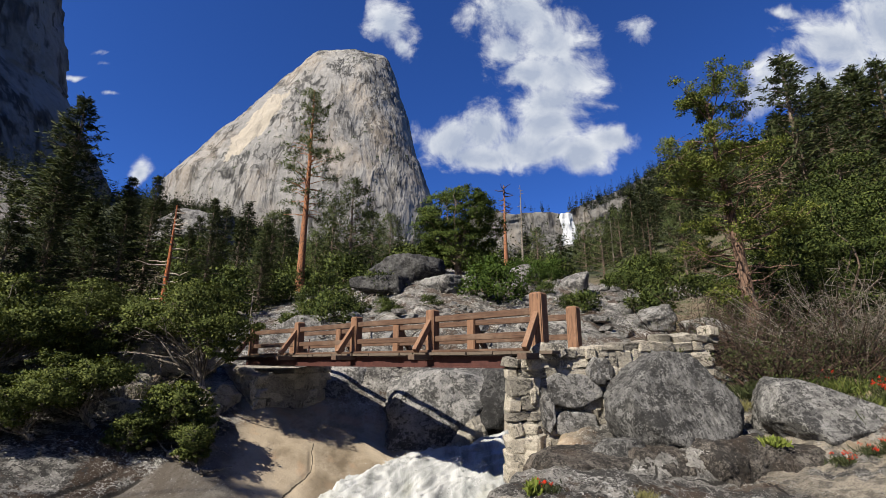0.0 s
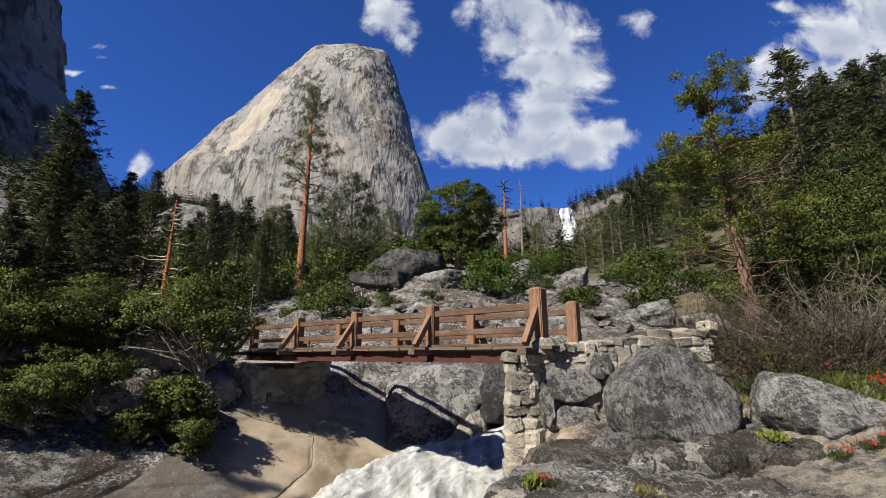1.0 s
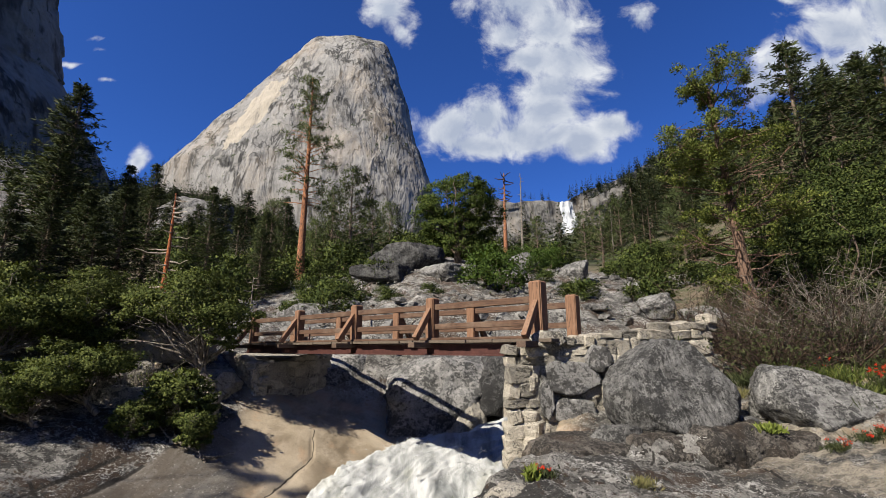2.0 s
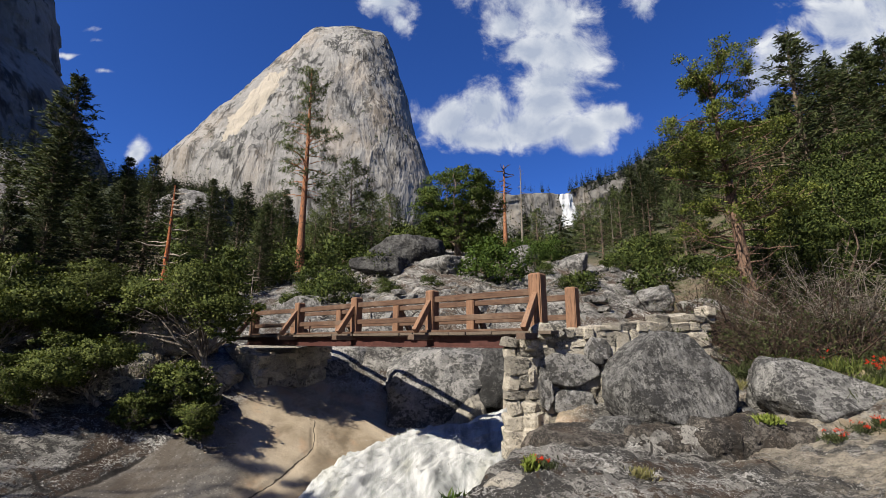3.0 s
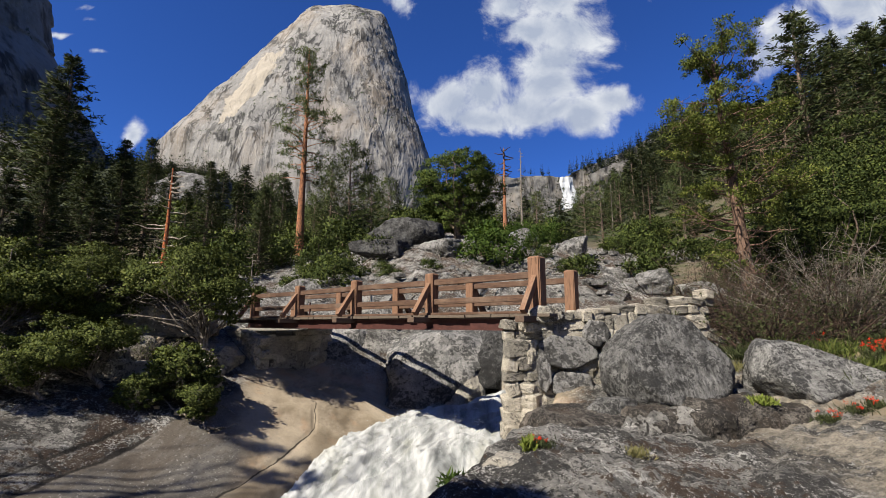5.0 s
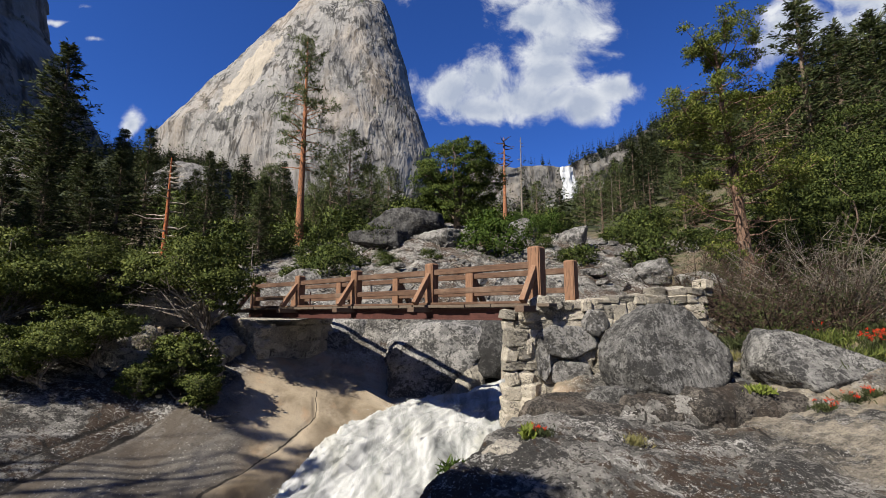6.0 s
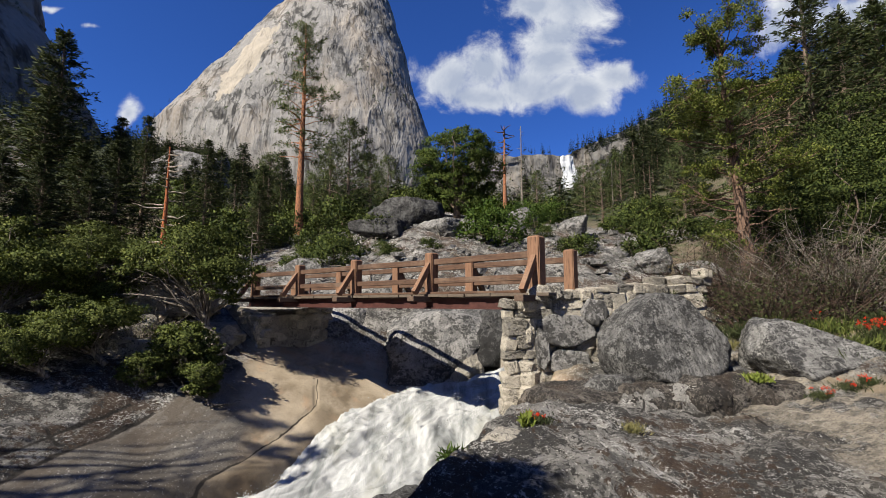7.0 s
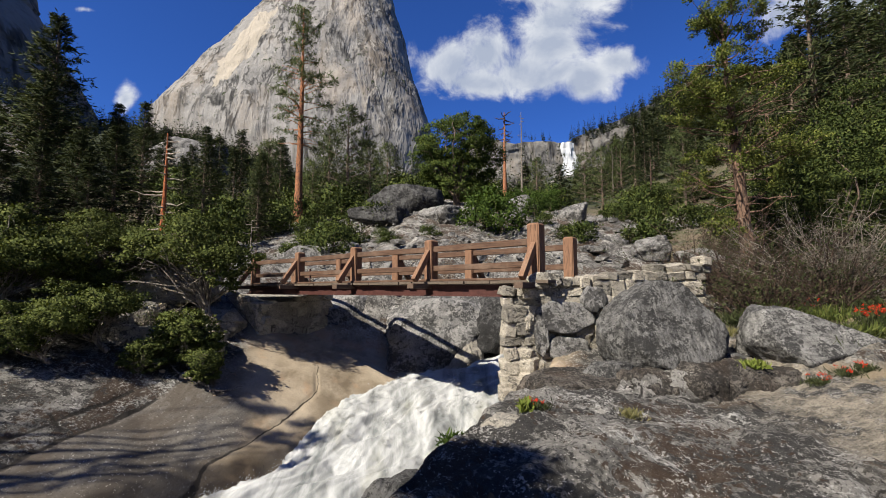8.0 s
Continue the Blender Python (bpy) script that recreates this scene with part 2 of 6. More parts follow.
GRAN_BENCH = granite("brown-stained dark granite", (0.12, 0.108, 0.093), (0.036, 0.029, 0.023), (0.010, 0.0085, 0.007), 0.62, scale=2.6, rust=0.05)
GRAN_WALL = granite("pale quarried granite", (0.47, 0.425, 0.345), (0.34, 0.305, 0.245), (0.09, 0.082, 0.07), 0.30, scale=1.3, crisp=0.8)
GRAN_BLOCK = granite("grey-cream granite blocks", (0.336, 0.308, 0.256), (0.232, 0.212, 0.176), (0.056, 0.0528, 0.0464), 0.30)
GRAN_SPECK = granite("speckled grey granite", (0.272, 0.26, 0.244), (0.144, 0.141, 0.136), (0.032, 0.032, 0.0304), 0.55, scale=1.2)
GRAN_CREAM = granite("water-worn cream granite", (0.464, 0.376, 0.264), (0.352, 0.28, 0.192), (0.12, 0.104, 0.08), 0.15, scale=0.8, rust=0.45, crisp=0.6)
GRAN_SLAB = granite("stained river slab granite", (0.192, 0.181, 0.165), (0.112, 0.102, 0.092), (0.0288, 0.0248, 0.0224), 0.55, rust=0.25)
def dome_material(name, light, mid, dark, patch=None):
    """Far granite wall: blotched grey stone, slanting flakes with dark undersides, water streaks, and a fresh pale scar where a slab has come away."""
    g = Nodes(name)
    tone = g.noise(0.012, 10, 0.68, None, 0.5)
    c = g.mix(g.ramp(tone, [(0.36, 0.0), (0.60, 1.0)]), mid, light)
    speck = g.noise(0.16, 8, 0.75)
    c = g.mix(g.math("MULTIPLY", g.ramp(speck, [(0.38, 1.0), (0.48, 0.0)]), 0.30), c, dark)
    c = g.mix(g.math("MULTIPLY", g.ramp(speck, [(0.54, 0.0), (0.64, 1.0)]), 0.45), c, tuple(min(1, 1.3 * v) for v in light))
    streak = g.noise(1.0, 7, 0.65, g.coords((0.045, 0.045, 0.005)), 0.1)
    zone = g.ramp(g.noise(0.007, 4, 0.6), [(0.44, 0.0), (0.58, 1.0)])
    c = g.mix(g.math("MULTIPLY", g.math("MULTIPLY", g.ramp(streak, [(0.52, 0.0), (0.60, 1.0)]), zone), 0.45), c, tuple(0.7 * a + 0.3 * b for a, b in zip(dark, (0.20, 0.15, 0.09))))
    heights = None
    for turn, size, amount in ((0.60, (0.013, 0.013, 0.0035), 0.95), (0.50, (0.028, 0.025, 0.007), 0.85), (0.15, (0.018, 0.018, 0.003), 0.8), (1.35, (0.016, 0.016, 0.005), 0.6)):
        band = g.noise(1.0, 5, 0.58, g.coords(size, (0, turn, 0)), 0.4)
        near = g.math("ABSOLUTE", g.math("SUBTRACT", band, 0.5))
        line = g.math("MULTIPLY", g.ramp(near, [(0.008, 1.0), (0.030, 0.0)]), g.ramp(g.noise(0.013, 5, 0.65, g.coords((1, 1, 1), (turn, 0, 0))), [(0.49, 0.0), (0.55, 1.0)]))
        c = g.mix(g.math("MULTIPLY", line, amount), c, tuple(0.6 * v for v in dark))
        flake = g.ramp(band, [(0.44, 0.0), (0.51, 1.0)])
        heights = flake if heights is None else g.math("ADD", heights, flake)
    warm = g.ramp(g.noise(0.010, 6, 0.65, g.coords((1, 1, 0.5))), [(0.50, 0.0), (0.62, 1.0)])
    c = g.mix(g.math("MULTIPLY", warm, 0.35), c, (0.28, 0.225, 0.165))
    bush = g.math("MULTIPLY", g.ramp(g.noise(0.09, 5, 0.65), [(0.61, 0.0), (0.64, 1.0)]), g.ramp(g.noise(0.010, 4, 0.6, g.coords((1, 1, 1), (0.7, 0, 0))), [(0.50, 0.0), (0.58, 1.0)]))
    c = g.mix(bush, c, (0.028, 0.036, 0.016))
    if patch:
        m = g.add("ShaderNodeMapping", Location=patch[0], Rotation=patch[1], Scale=patch[2])
        m.vector_type = "TEXTURE"
        g.link(g.co, m.inputs["Vector"])
        ln = g.t.nodes.new("ShaderNodeVectorMath")
        ln.operation = "LENGTH"
        g.link(m.outputs[0], ln.inputs[0])
        edge = g.math("ADD", ln.outputs["Value"], g.math("MULTIPLY", g.math("SUBTRACT", g.noise(0.022, 8, 0.68, g.coords((1, 1, 0.5), (0, 0.5, 0))), 0.5), 2.2))
        scar = g.mix(g.ramp(speck, [(0.45, 0.0), (0.7, 1.0)]), (0.31, 0.272, 0.212), (0.25, 0.22, 0.172))
        c = g.mix(g.math("MULTIPLY", g.ramp(edge, [(0.90, 1.0), (0.98, 0.0)]), 0.9), c, scar)
    n = g.bump(heights, 0.45, 3.0)
    n = g.bump(speck, 0.3, 1.2, n)
    return g.done(c, 0.9, n)


GRAN_DOME = dome_material("dome granite", (0.225, 0.215, 0.197), (0.14, 0.134, 0.124), (0.05, 0.048, 0.045),
                          ((-350, 800, 465), (0, 0.42, 0), (30, 200, 105)))
GRAN_CLIFF = dome_material("cliff granite", (0.19, 0.18, 0.163), (0.085, 0.081, 0.075), (0.025, 0.024, 0.022))
GRAN_HEAD = dome_material("headwall granite", (0.16, 0.154, 0.142), (0.092, 0.088, 0.0824), (0.028, 0.0264, 0.0248))


# open joints in the bank rock: start and end in plan, half width
JOINTS = [(-8.2, 7.0, -7.2, 11.7, 0.045), (-8.7, 7.1, -7.72, 11.6, 0.045), (-7.85, 9.65, -8.3, 9.85, 0.05), (-6.3, 7.6, -5.62, 9.35, 0.04), (-5.62, 9.35, -4.86, 11.3, 0.032), (-4.86, 11.3, -4.0, 14.86, 0.018), (-4.0, 14.86, -4.35, 16.2, 0.014), (3.05, 7.2, 3.3, 7.6, 0.018), (4.62, 6.7, 4.72, 7.7, 0.022), (4.3, 4.15, 5.2, 4.6, 0.03), (3.7, 4.05, 4.3, 4.15, 0.02), (2.1, 7.3, 4.7, 7.55, 0.02)]


def terrain_material():
    """Bare granite near the river, brush-covered forest soil up the slopes; the sheet's own cover value parts them."""
    g = Nodes("mountain ground")
    cover = g.t.nodes.new("ShaderNodeAttribute")
    cover.attribute_name = "cover"
    cream = g.t.nodes.new("ShaderNodeAttribute")
    cream.attribute_name = "washed"
    far = g.t.nodes.new("ShaderNodeAttribute")
    far.attribute_name = "farness"
    co = g.co
    tone = g.noise(1.8, 6, 0.68, co, 0.3)
    rock = g.mix(g.ramp(tone, [(0.40, 0.0), (0.58, 1.0)]), (0.09, 0.085, 0.077), (0.265, 0.252, 0.229))
    rock = g.mix(g.math("MULTIPLY", g.ramp(g.noise(26, 3, 0.65, co), [(0.40, 1.0), (0.46, 0.0)]), 0.75), rock, (0.030, 0.028, 0.026))
    where = g.noise(0.7, 4, 0.6, g.coords((1, 1.8, 1), (0, 0, 0.6)), 0.5)
    crust = g.ramp(g.math("ADD", g.noise(7, 8, 0.76, co, 0.4), g.math("MULTIPLY", g.math("SUBTRACT", where, 0.5), 0.75)), [(0.50, 0.0), (0.525, 1.0)])
    rock = g.mix(g.math("MULTIPLY", crust, 0.9), rock, g.mix(g.noise(30, 4, 0.7, co), (0.010, 0.0095, 0.009), (0.045, 0.042, 0.038)))
    brown = g.ramp(g.math("ADD", g.noise(7, 6, 0.7, g.coords((1, 1, 1), (0, 0.3, 0.2)), 0.4), g.math("MULTIPLY", g.math("SUBTRACT", g.noise(0.6, 3, 0.55, g.coords((1, 1, 1), (0.4, 0, 0.9))), 0.5), 1.4)), [(0.585, 0.0), (0.61, 1.0)])
    rock = g.mix(g.math("MULTIPLY", brown, 0.85), rock, (0.050, 0.031, 0.019))
    pale = g.ramp(g.math("ADD", g.noise(16, 6, 0.76, co, 0.2), g.math("MULTIPLY", g.math("SUBTRACT", g.noise(1.2, 5, 0.62, co), 0.5), 0.6)), [(0.60, 0.0), (0.625, 1.0)])
    rock = g.mix(g.math("MULTIPLY", pale, 0.85), rock, (0.46, 0.447, 0.415))
    dots = g.ramp(g.noise(34, 2, 0.6, co), [(0.66, 0.0), (0.69, 1.0)])
    rock = g.mix(g.math("MULTIPLY", dots, 0.85), rock, (0.50, 0.485, 0.45))
    polished = g.t.nodes.new("ShaderNodeAttribute")
    polished.attribute_name = "polished"
    slab = g.mix(g.ramp(g.noise(0.8, 7, 0.65, g.coords((1, 0.35, 1), (0, 0, -0.2)), 0.3), [(0.38, 0.0), (0.60, 1.0)]), (0.055, 0.048, 0.040), (0.14, 0.128, 0.11))
    slab = g.mix(g.math("MULTIPLY", g.ramp(g.noise(20, 4, 0.7, co), [(0.40, 1.0), (0.46, 0.0)]), 0.7), slab, (0.045, 0.040, 0.035))
    slab = g.mix(g.math("MULTIPLY", g.ramp(g.noise(16, 3, 0.65, co), [(0.62, 0.0), (0.65, 1.0)]), 0.7), slab, (0.33, 0.315, 0.285))
    slab = g.mix(g.math("MULTIPLY", g.ramp(g.noise(0.6, 7, 0.68, g.coords((1, 0.3, 1), (0, 0, -0.2))), [(0.50, 0.0), (0.58, 1.0)]), 0.7), slab, (0.060, 0.046, 0.033))
    rock = g.mix(polished.outputs["Fac"], rock, slab)
    sandy = g.t.nodes.new("ShaderNodeAttribute")
    sandy.attribute_name = "sandy"
    clean = g.mix(g.ramp(g.noise(3.5, 8, 0.7, g.coords((1, 2.2, 1), (0, 0, 0.5))), [(0.40, 0.0), (0.58, 1.0)]), (0.13, 0.115, 0.093), (0.36, 0.315, 0.245))
    clean = g.mix(g.math("MULTIPLY", g.ramp(g.noise(30, 4, 0.7, co), [(0.38, 1.0), (0.45, 0.0)]), 0.6), clean, (0.07, 0.062, 0.052))
    rock = g.mix(g.math("MULTIPLY", sandy.outputs["Fac"], g.ramp(g.noise(1.6, 8, 0.72, co), [(0.42, 0.0), (0.50, 0.92)])), rock, clean)
    worn = g.mix(g.ramp(g.noise(0.7, 7, 0.62, co, 0.3), [(0.34, 0.0), (0.62, 1.0)]), (0.192, 0.152, 0.104), (0.336, 0.28, 0.204))
    worn = g.mix(g.math("MULTIPLY", g.ramp(g.noise(40, 3, 0.65, co), [(0.38, 1.0), (0.48, 0.0)]), 0.35), worn, (0.144, 0.12, 0.092))
    worn = g.mix(g.math("MULTIPLY", g.ramp(g.noise(0.8, 6, 0.65, g.coords((1, 0.45, 1), (0, 0, -0.2))), [(0.50, 0.0), (0.62, 1.0)]), 0.7), worn, (0.104, 0.0784, 0.0496))
    worn = g.mix(g.math("MULTIPLY", g.ramp(g.noise(0.7, 5, 0.6, g.coords((1, 1, 1), (0.5, 0.2, 0))), [(0.54, 0.0), (0.64, 1.0)]), 0.45), worn, (0.336, 0.208, 0.12))
    worn = g.mix(g.math("MULTIPLY", g.ramp(g.noise(7, 6, 0.7, co), [(0.60, 0.0), (0.66, 1.0)]), 0.45), worn, (0.08, 0.0704, 0.06))
    rock = g.mix(cream.outputs["Fac"], rock, worn)
    wet = g.t.nodes.new("ShaderNodeAttribute")
    wet.attribute_name = "wet"
    rock = g.mix(g.math("MULTIPLY", wet.outputs["Fac"], 0.62), rock, (0.062, 0.045, 0.026))
    soil = g.mix(g.noise(6, 8, 0.7, co), (0.08, 0.0624, 0.0416), (0.192, 0.152, 0.104))
    green = g.mix(g.noise(0.35, 8, 0.7, co), (0.0176, 0.0272, 0.0096), (0.06, 0.08, 0.024))
    soil = g.mix(g.ramp(g.noise(0.8, 7, 0.7, co), [(0.48, 0.0), (0.60, 1.0)]), soil, green)
    wood = g.mix(g.ramp(g.noise(0.11, 4, 0.62, co), [(0.40, 0.0), (0.60, 1.0)]), (0.0064, 0.0104, 0.0048), (0.04, 0.0496, 0.0176))
    soil = g.mix(far.outputs["Fac"], soil, wood)
    soil = g.mix(g.math("MULTIPLY", sandy.outputs["Fac"], g.ramp(g.noise(1.6, 5, 0.65, co), [(0.36, 0.2), (0.60, 1.0)])), soil, g.mix(g.noise(25, 3, 0.6, co), (0.208, 0.16, 0.104), (0.368, 0.296, 0.2)))
    edge = g.math("ADD", cover.outputs["Fac"], g.math("MULTIPLY", g.math("SUBTRACT", g.noise(1.6, 7, 0.7, co), 0.5), 0.9))
    c = g.mix(g.ramp(edge, [(0.44, 0.0), (0.56, 1.0)]), rock, soil)
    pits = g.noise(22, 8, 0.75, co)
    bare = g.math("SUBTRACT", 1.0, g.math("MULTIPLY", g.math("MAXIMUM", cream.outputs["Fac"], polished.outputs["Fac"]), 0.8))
    # pits of the relief get their shade as colour, less on smooth rock
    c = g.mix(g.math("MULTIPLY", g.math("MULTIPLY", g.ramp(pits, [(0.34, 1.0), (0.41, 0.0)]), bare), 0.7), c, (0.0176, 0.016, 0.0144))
    sep = g.t.nodes.new("ShaderNodeSeparateXYZ")
    g.link(co, sep.inputs[0])
    wob = g.math("MULTIPLY", g.math("SUBTRACT", g.noise(1.6, 4, 0.6, co), 0.5), 0.2)
    gap = None
    for ax, ay, bx, by, wide in JOINTS:
        ln = math.hypot(bx - ax, by - ay)
        ux, uy = (bx - ax) / ln, (by - ay) / ln
        along = g.math("ADD", g.math("MULTIPLY", sep.outputs[0], ux), g.math("ADD", g.math("MULTIPLY", sep.outputs[1], uy), -(ax * ux + ay * uy)))
        over = g.math("MAXIMUM", g.math("MULTIPLY", along, -1.0), g.math("ADD", along, -ln))
        across = g.math("ABSOLUTE", g.math("ADD", g.math("ADD", g.math("MULTIPLY", sep.outputs[0], uy), g.math("MULTIPLY", sep.outputs[1], -ux)), g.math("ADD", wob, -(ax * uy - ay * ux))))
        off = g.math("MULTIPLY", g.math("MAXIMUM", across, over), 1.0 / wide)
        gap = off if gap is None else g.math("MINIMUM", gap, off)
    c = g.mix(g.math("MULTIPLY", g.ramp(g.math("MULTIPLY", gap, 0.25), [(0.16, 1.0), (0.34, 0.0)]), 0.92), c, (0.0144, 0.012, 0.0096))
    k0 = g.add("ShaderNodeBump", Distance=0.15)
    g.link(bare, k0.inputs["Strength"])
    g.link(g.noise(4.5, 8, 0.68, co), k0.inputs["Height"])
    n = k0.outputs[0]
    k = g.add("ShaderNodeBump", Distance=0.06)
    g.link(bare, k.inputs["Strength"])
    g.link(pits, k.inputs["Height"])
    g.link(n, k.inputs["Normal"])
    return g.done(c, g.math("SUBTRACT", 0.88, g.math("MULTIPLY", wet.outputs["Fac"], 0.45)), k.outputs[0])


def wood_material(name, a, b, dark, along=1):
    g = Nodes(name)
    s = [7.0, 7.0, 7.0]
    s[along] = 0.5
    co = g.coords(tuple(s), shift=True)
    fib = g.noise(3.0, 8, 0.7, co, 0.6)
    c = g.mix(g.ramp(fib, [(0.32, 0.0), (0.68, 1.0)]), a, b)
    c = g.mix(g.math("MULTIPLY", g.ramp(g.noise(9.0, 4, 0.6, co), [(0.56, 0.0), (0.64, 1.0)]), 0.7), c, dark)
    c = g.mix(g.math("MULTIPLY", g.ramp(g.noise(1.2, 6, 0.7), [(0.5, 0.0), (0.7, 1.0)]), 0.45), c, (0.20, 0.15, 0.11))
    n = g.bump(fib, 0.5, 0.02)
    return g.done(c, 0.8, n)


WOOD_POST = wood_material("weathered redwood posts", (0.216, 0.12, 0.0704), (0.112, 0.0584, 0.0344), (0.032, 0.0176, 0.012), 2)
WOOD_RAIL = wood_material("weathered redwood rails", (0.108, 0.0608, 0.0376), (0.048, 0.0264, 0.0168), (0.0192, 0.0112, 0.008), 0)
WOOD_DARK = wood_material("dark old timber", (0.104, 0.068, 0.048), (0.06, 0.04, 0.028), (0.024, 0.016, 0.012), 1)
WOOD_DECK = wood_material("grey worn deck planks", (0.12, 0.0944, 0.0704), (0.068, 0.0512, 0.0384), (0.028, 0.0216, 0.016), 1)


def steel_material():
    g = Nodes("red-brown painted steel")
    c = g.mix(g.ramp(g.noise(5, 6, 0.65), [(0.35, 0.0), (0.7, 1.0)]), (0.0384, 0.0144, 0.012), (0.068, 0.0264, 0.0208))
    c = g.mix(g.math("MULTIPLY", g.ramp(g.noise(2.2, 7, 0.7), [(0.56, 0.0), (0.66, 1.0)]), 0.6), c, (0.048, 0.02, 0.016))
    return g.done(c, 0.55, g.bump(g.noise(30, 4, 0.6), 0.2, 0.004))


STEEL = steel_material()


def bark_material(name, a, b, dark, scale=1.0):
    g = Nodes(name)
    co = g.coords((6 * scale, 6 * scale, 1.3 * scale), shift=True)
    p = g.noise(2.2, 8, 0.7, co, 0.5)
    c = g.mix(g.ramp(p, [(0.36, 0.0), (0.62, 1.0)]), a, b)
    c = g.mix(g.ramp(g.voronoi(1.6, co, "DISTANCE_TO_EDGE"), [(0.02, 0.9), (0.12, 0.0)]), c, dark)
    return g.done(c, 0.9, g.bump(p, 0.8, 0.06))


BARK_PINE = bark_material("orange ponderosa bark", (0.352, 0.152, 0.068), (0.216, 0.092, 0.048), (0.056, 0.032, 0.024))
BARK_GREY = bark_material("grey-brown bark", (0.192, 0.144, 0.104), (0.112, 0.08, 0.06), (0.036, 0.0288, 0.024))
BARK_SNAG = bark_material("rust-red bare snag", (0.368, 0.12, 0.04), (0.24, 0.072, 0.028), (0.08, 0.032, 0.02))
BARK_RIGHT = bark_material("flaking red-brown bark", (0.2, 0.124, 0.084), (0.104, 0.064, 0.0456), (0.032, 0.0224, 0.016))
TWIG_GREY = bark_material("silver-grey dead twigs", (0.232, 0.204, 0.168), (0.152, 0.128, 0.104), (0.056, 0.048, 0.04))
TWIG_PALE = bark_material("bleached dead limbs", (0.416, 0.36, 0.288), (0.304, 0.256, 0.2), (0.128, 0.096, 0.072))
TWIG_BROWN = bark_material("brown bare twigs", (0.092, 0.0576, 0.04), (0.0496, 0.032, 0.0232), (0.0176, 0.0128, 0.0096))


def leaf_material(name, a, b, c, trans=0.25):
    """Foliage: every leaf or spray has a tone of its own."""
    g = Nodes(name)
    geo = g.t.nodes.new("ShaderNodeNewGeometry")
    col = g.ramp(geo.outputs["Random Per Island"], [(0.0, a), (0.55, b), (1.0, c)])
    info = g.t.nodes.new("ShaderNodeObjectInfo")
    col = g.mix(g.math("MULTIPLY", info.outputs["Random"], 0.35), col, tuple(v * 0.6 for v in a))
    tr = g.t.nodes.new("ShaderNodeBsdfTranslucent")
    g.link(g.mix(1.0, col, (1.0, 1.0, 0.55), "MULTIPLY"), tr.inputs["Color"])
    g.done(col, 0.8)
    g.b.inputs["Specular IOR Level"].default_value = 0.12
    ms = g.t.nodes.new("ShaderNodeMixShader")
    ms.inputs[0].default_value = trans
    out = g.t.nodes["Material Output"]
    g.link(g.b.outputs[0], ms.inputs[1])
    g.link(tr.outputs[0], ms.inputs[2])
    g.link(ms.outputs[0], out.inputs["Surface"])
    return g.m


LEAF_FIR = leaf_material("dark fir needles", (0.012, 0.0186, 0.0072), (0.033, 0.045, 0.0156), (0.075, 0.084, 0.03), 0.1)
LEAF_PINE = leaf_material("grey-green pine needles", (0.036, 0.052, 0.0192), (0.064, 0.084, 0.0304), (0.112, 0.124, 0.0496), 0.2)
LEAF_OAK = leaf_material("live oak leaves", (0.026, 0.037, 0.009), (0.072, 0.092, 0.021), (0.15, 0.165, 0.045), 0.15)
LEAF_MAPLE = leaf_material("broadleaf green", (0.0192, 0.0336, 0.0064), (0.0496, 0.0736, 0.0136), (0.12, 0.144, 0.032), 0.18)
LEAF_FAR = leaf_material("far conifer needles", (0.00952, 0.015, 0.00612), (0.0245, 0.0326, 0.0122), (0.0578, 0.0639, 0.0245), 0.1)
LEAF_DEEP = leaf_material("deep green oak leaves", (0.0136, 0.0224, 0.0056), (0.0376, 0.0544, 0.0112), (0.096, 0.112, 0.0272), 0.1)
LEAF_BRIGHT = leaf_material("fresh green leaves", (0.0192, 0.0371, 0.0064), (0.0397, 0.0691, 0.0109), (0.0832, 0.118, 0.0243), 0.25)
LEAF_LIME = leaf_material("yellow-green spring leaves", (0.104, 0.136, 0.024), (0.176, 0.216, 0.044), (0.272, 0.304, 0.08), 0.3)
LEAF_SHRUB = leaf_material("grey-green shrub leaves", (0.023, 0.0301, 0.0115), (0.0422, 0.0512, 0.0192), (0.0768, 0.0832, 0.0352), 0.15)
LEAF_DRY = leaf_material("dry straw grass", (0.128, 0.12, 0.048), (0.208, 0.192, 0.08), (0.288, 0.264, 0.136), 0.25)
PETAL = leaf_material("scarlet petals", (0.44, 0.02, 0.0096), (0.576, 0.04, 0.016), (0.64, 0.096, 0.04), 0.2)


def foam_material():
    g = Nodes("white rapids")
    co = g.coords((1.0, 0.20, 0.6), (0, 0, -0.5))
    f = g.noise(1.7, 8, 0.62, co, 0.7)
    c = g.mix(g.ramp(f, [(0.34, 0.0), (0.60, 1.0)]), (0.12, 0.128, 0.125), (0.38, 0.384, 0.375))
    murk = g.ramp(g.noise(0.9, 5, 0.6, g.coords((1, 0.3, 1), (0, 0, -0.6))), [(0.56, 0.0), (0.66, 1.0)])
    c = g.mix(g.math("MULTIPLY", murk, 0.5), c, (0.22, 0.22, 0.18))
    n = g.bump(f, 0.25, 0.2)
    n = g.bump(g.noise(14, 6, 0.7, g.coords((1.0, 0.35, 1.0), (0, 0, -0.5)), 0.5), 0.3, 0.04, n)
    g.b.inputs["Subsurface Weight"].default_value = 0.35
    g.b.inputs["Subsurface Radius"].default_value = (0.5, 0.5, 0.5)
    g.b.inputs["Subsurface Scale"].default_value = 0.35
    return g.done(c, 0.6, n)


FOAM = foam_material()


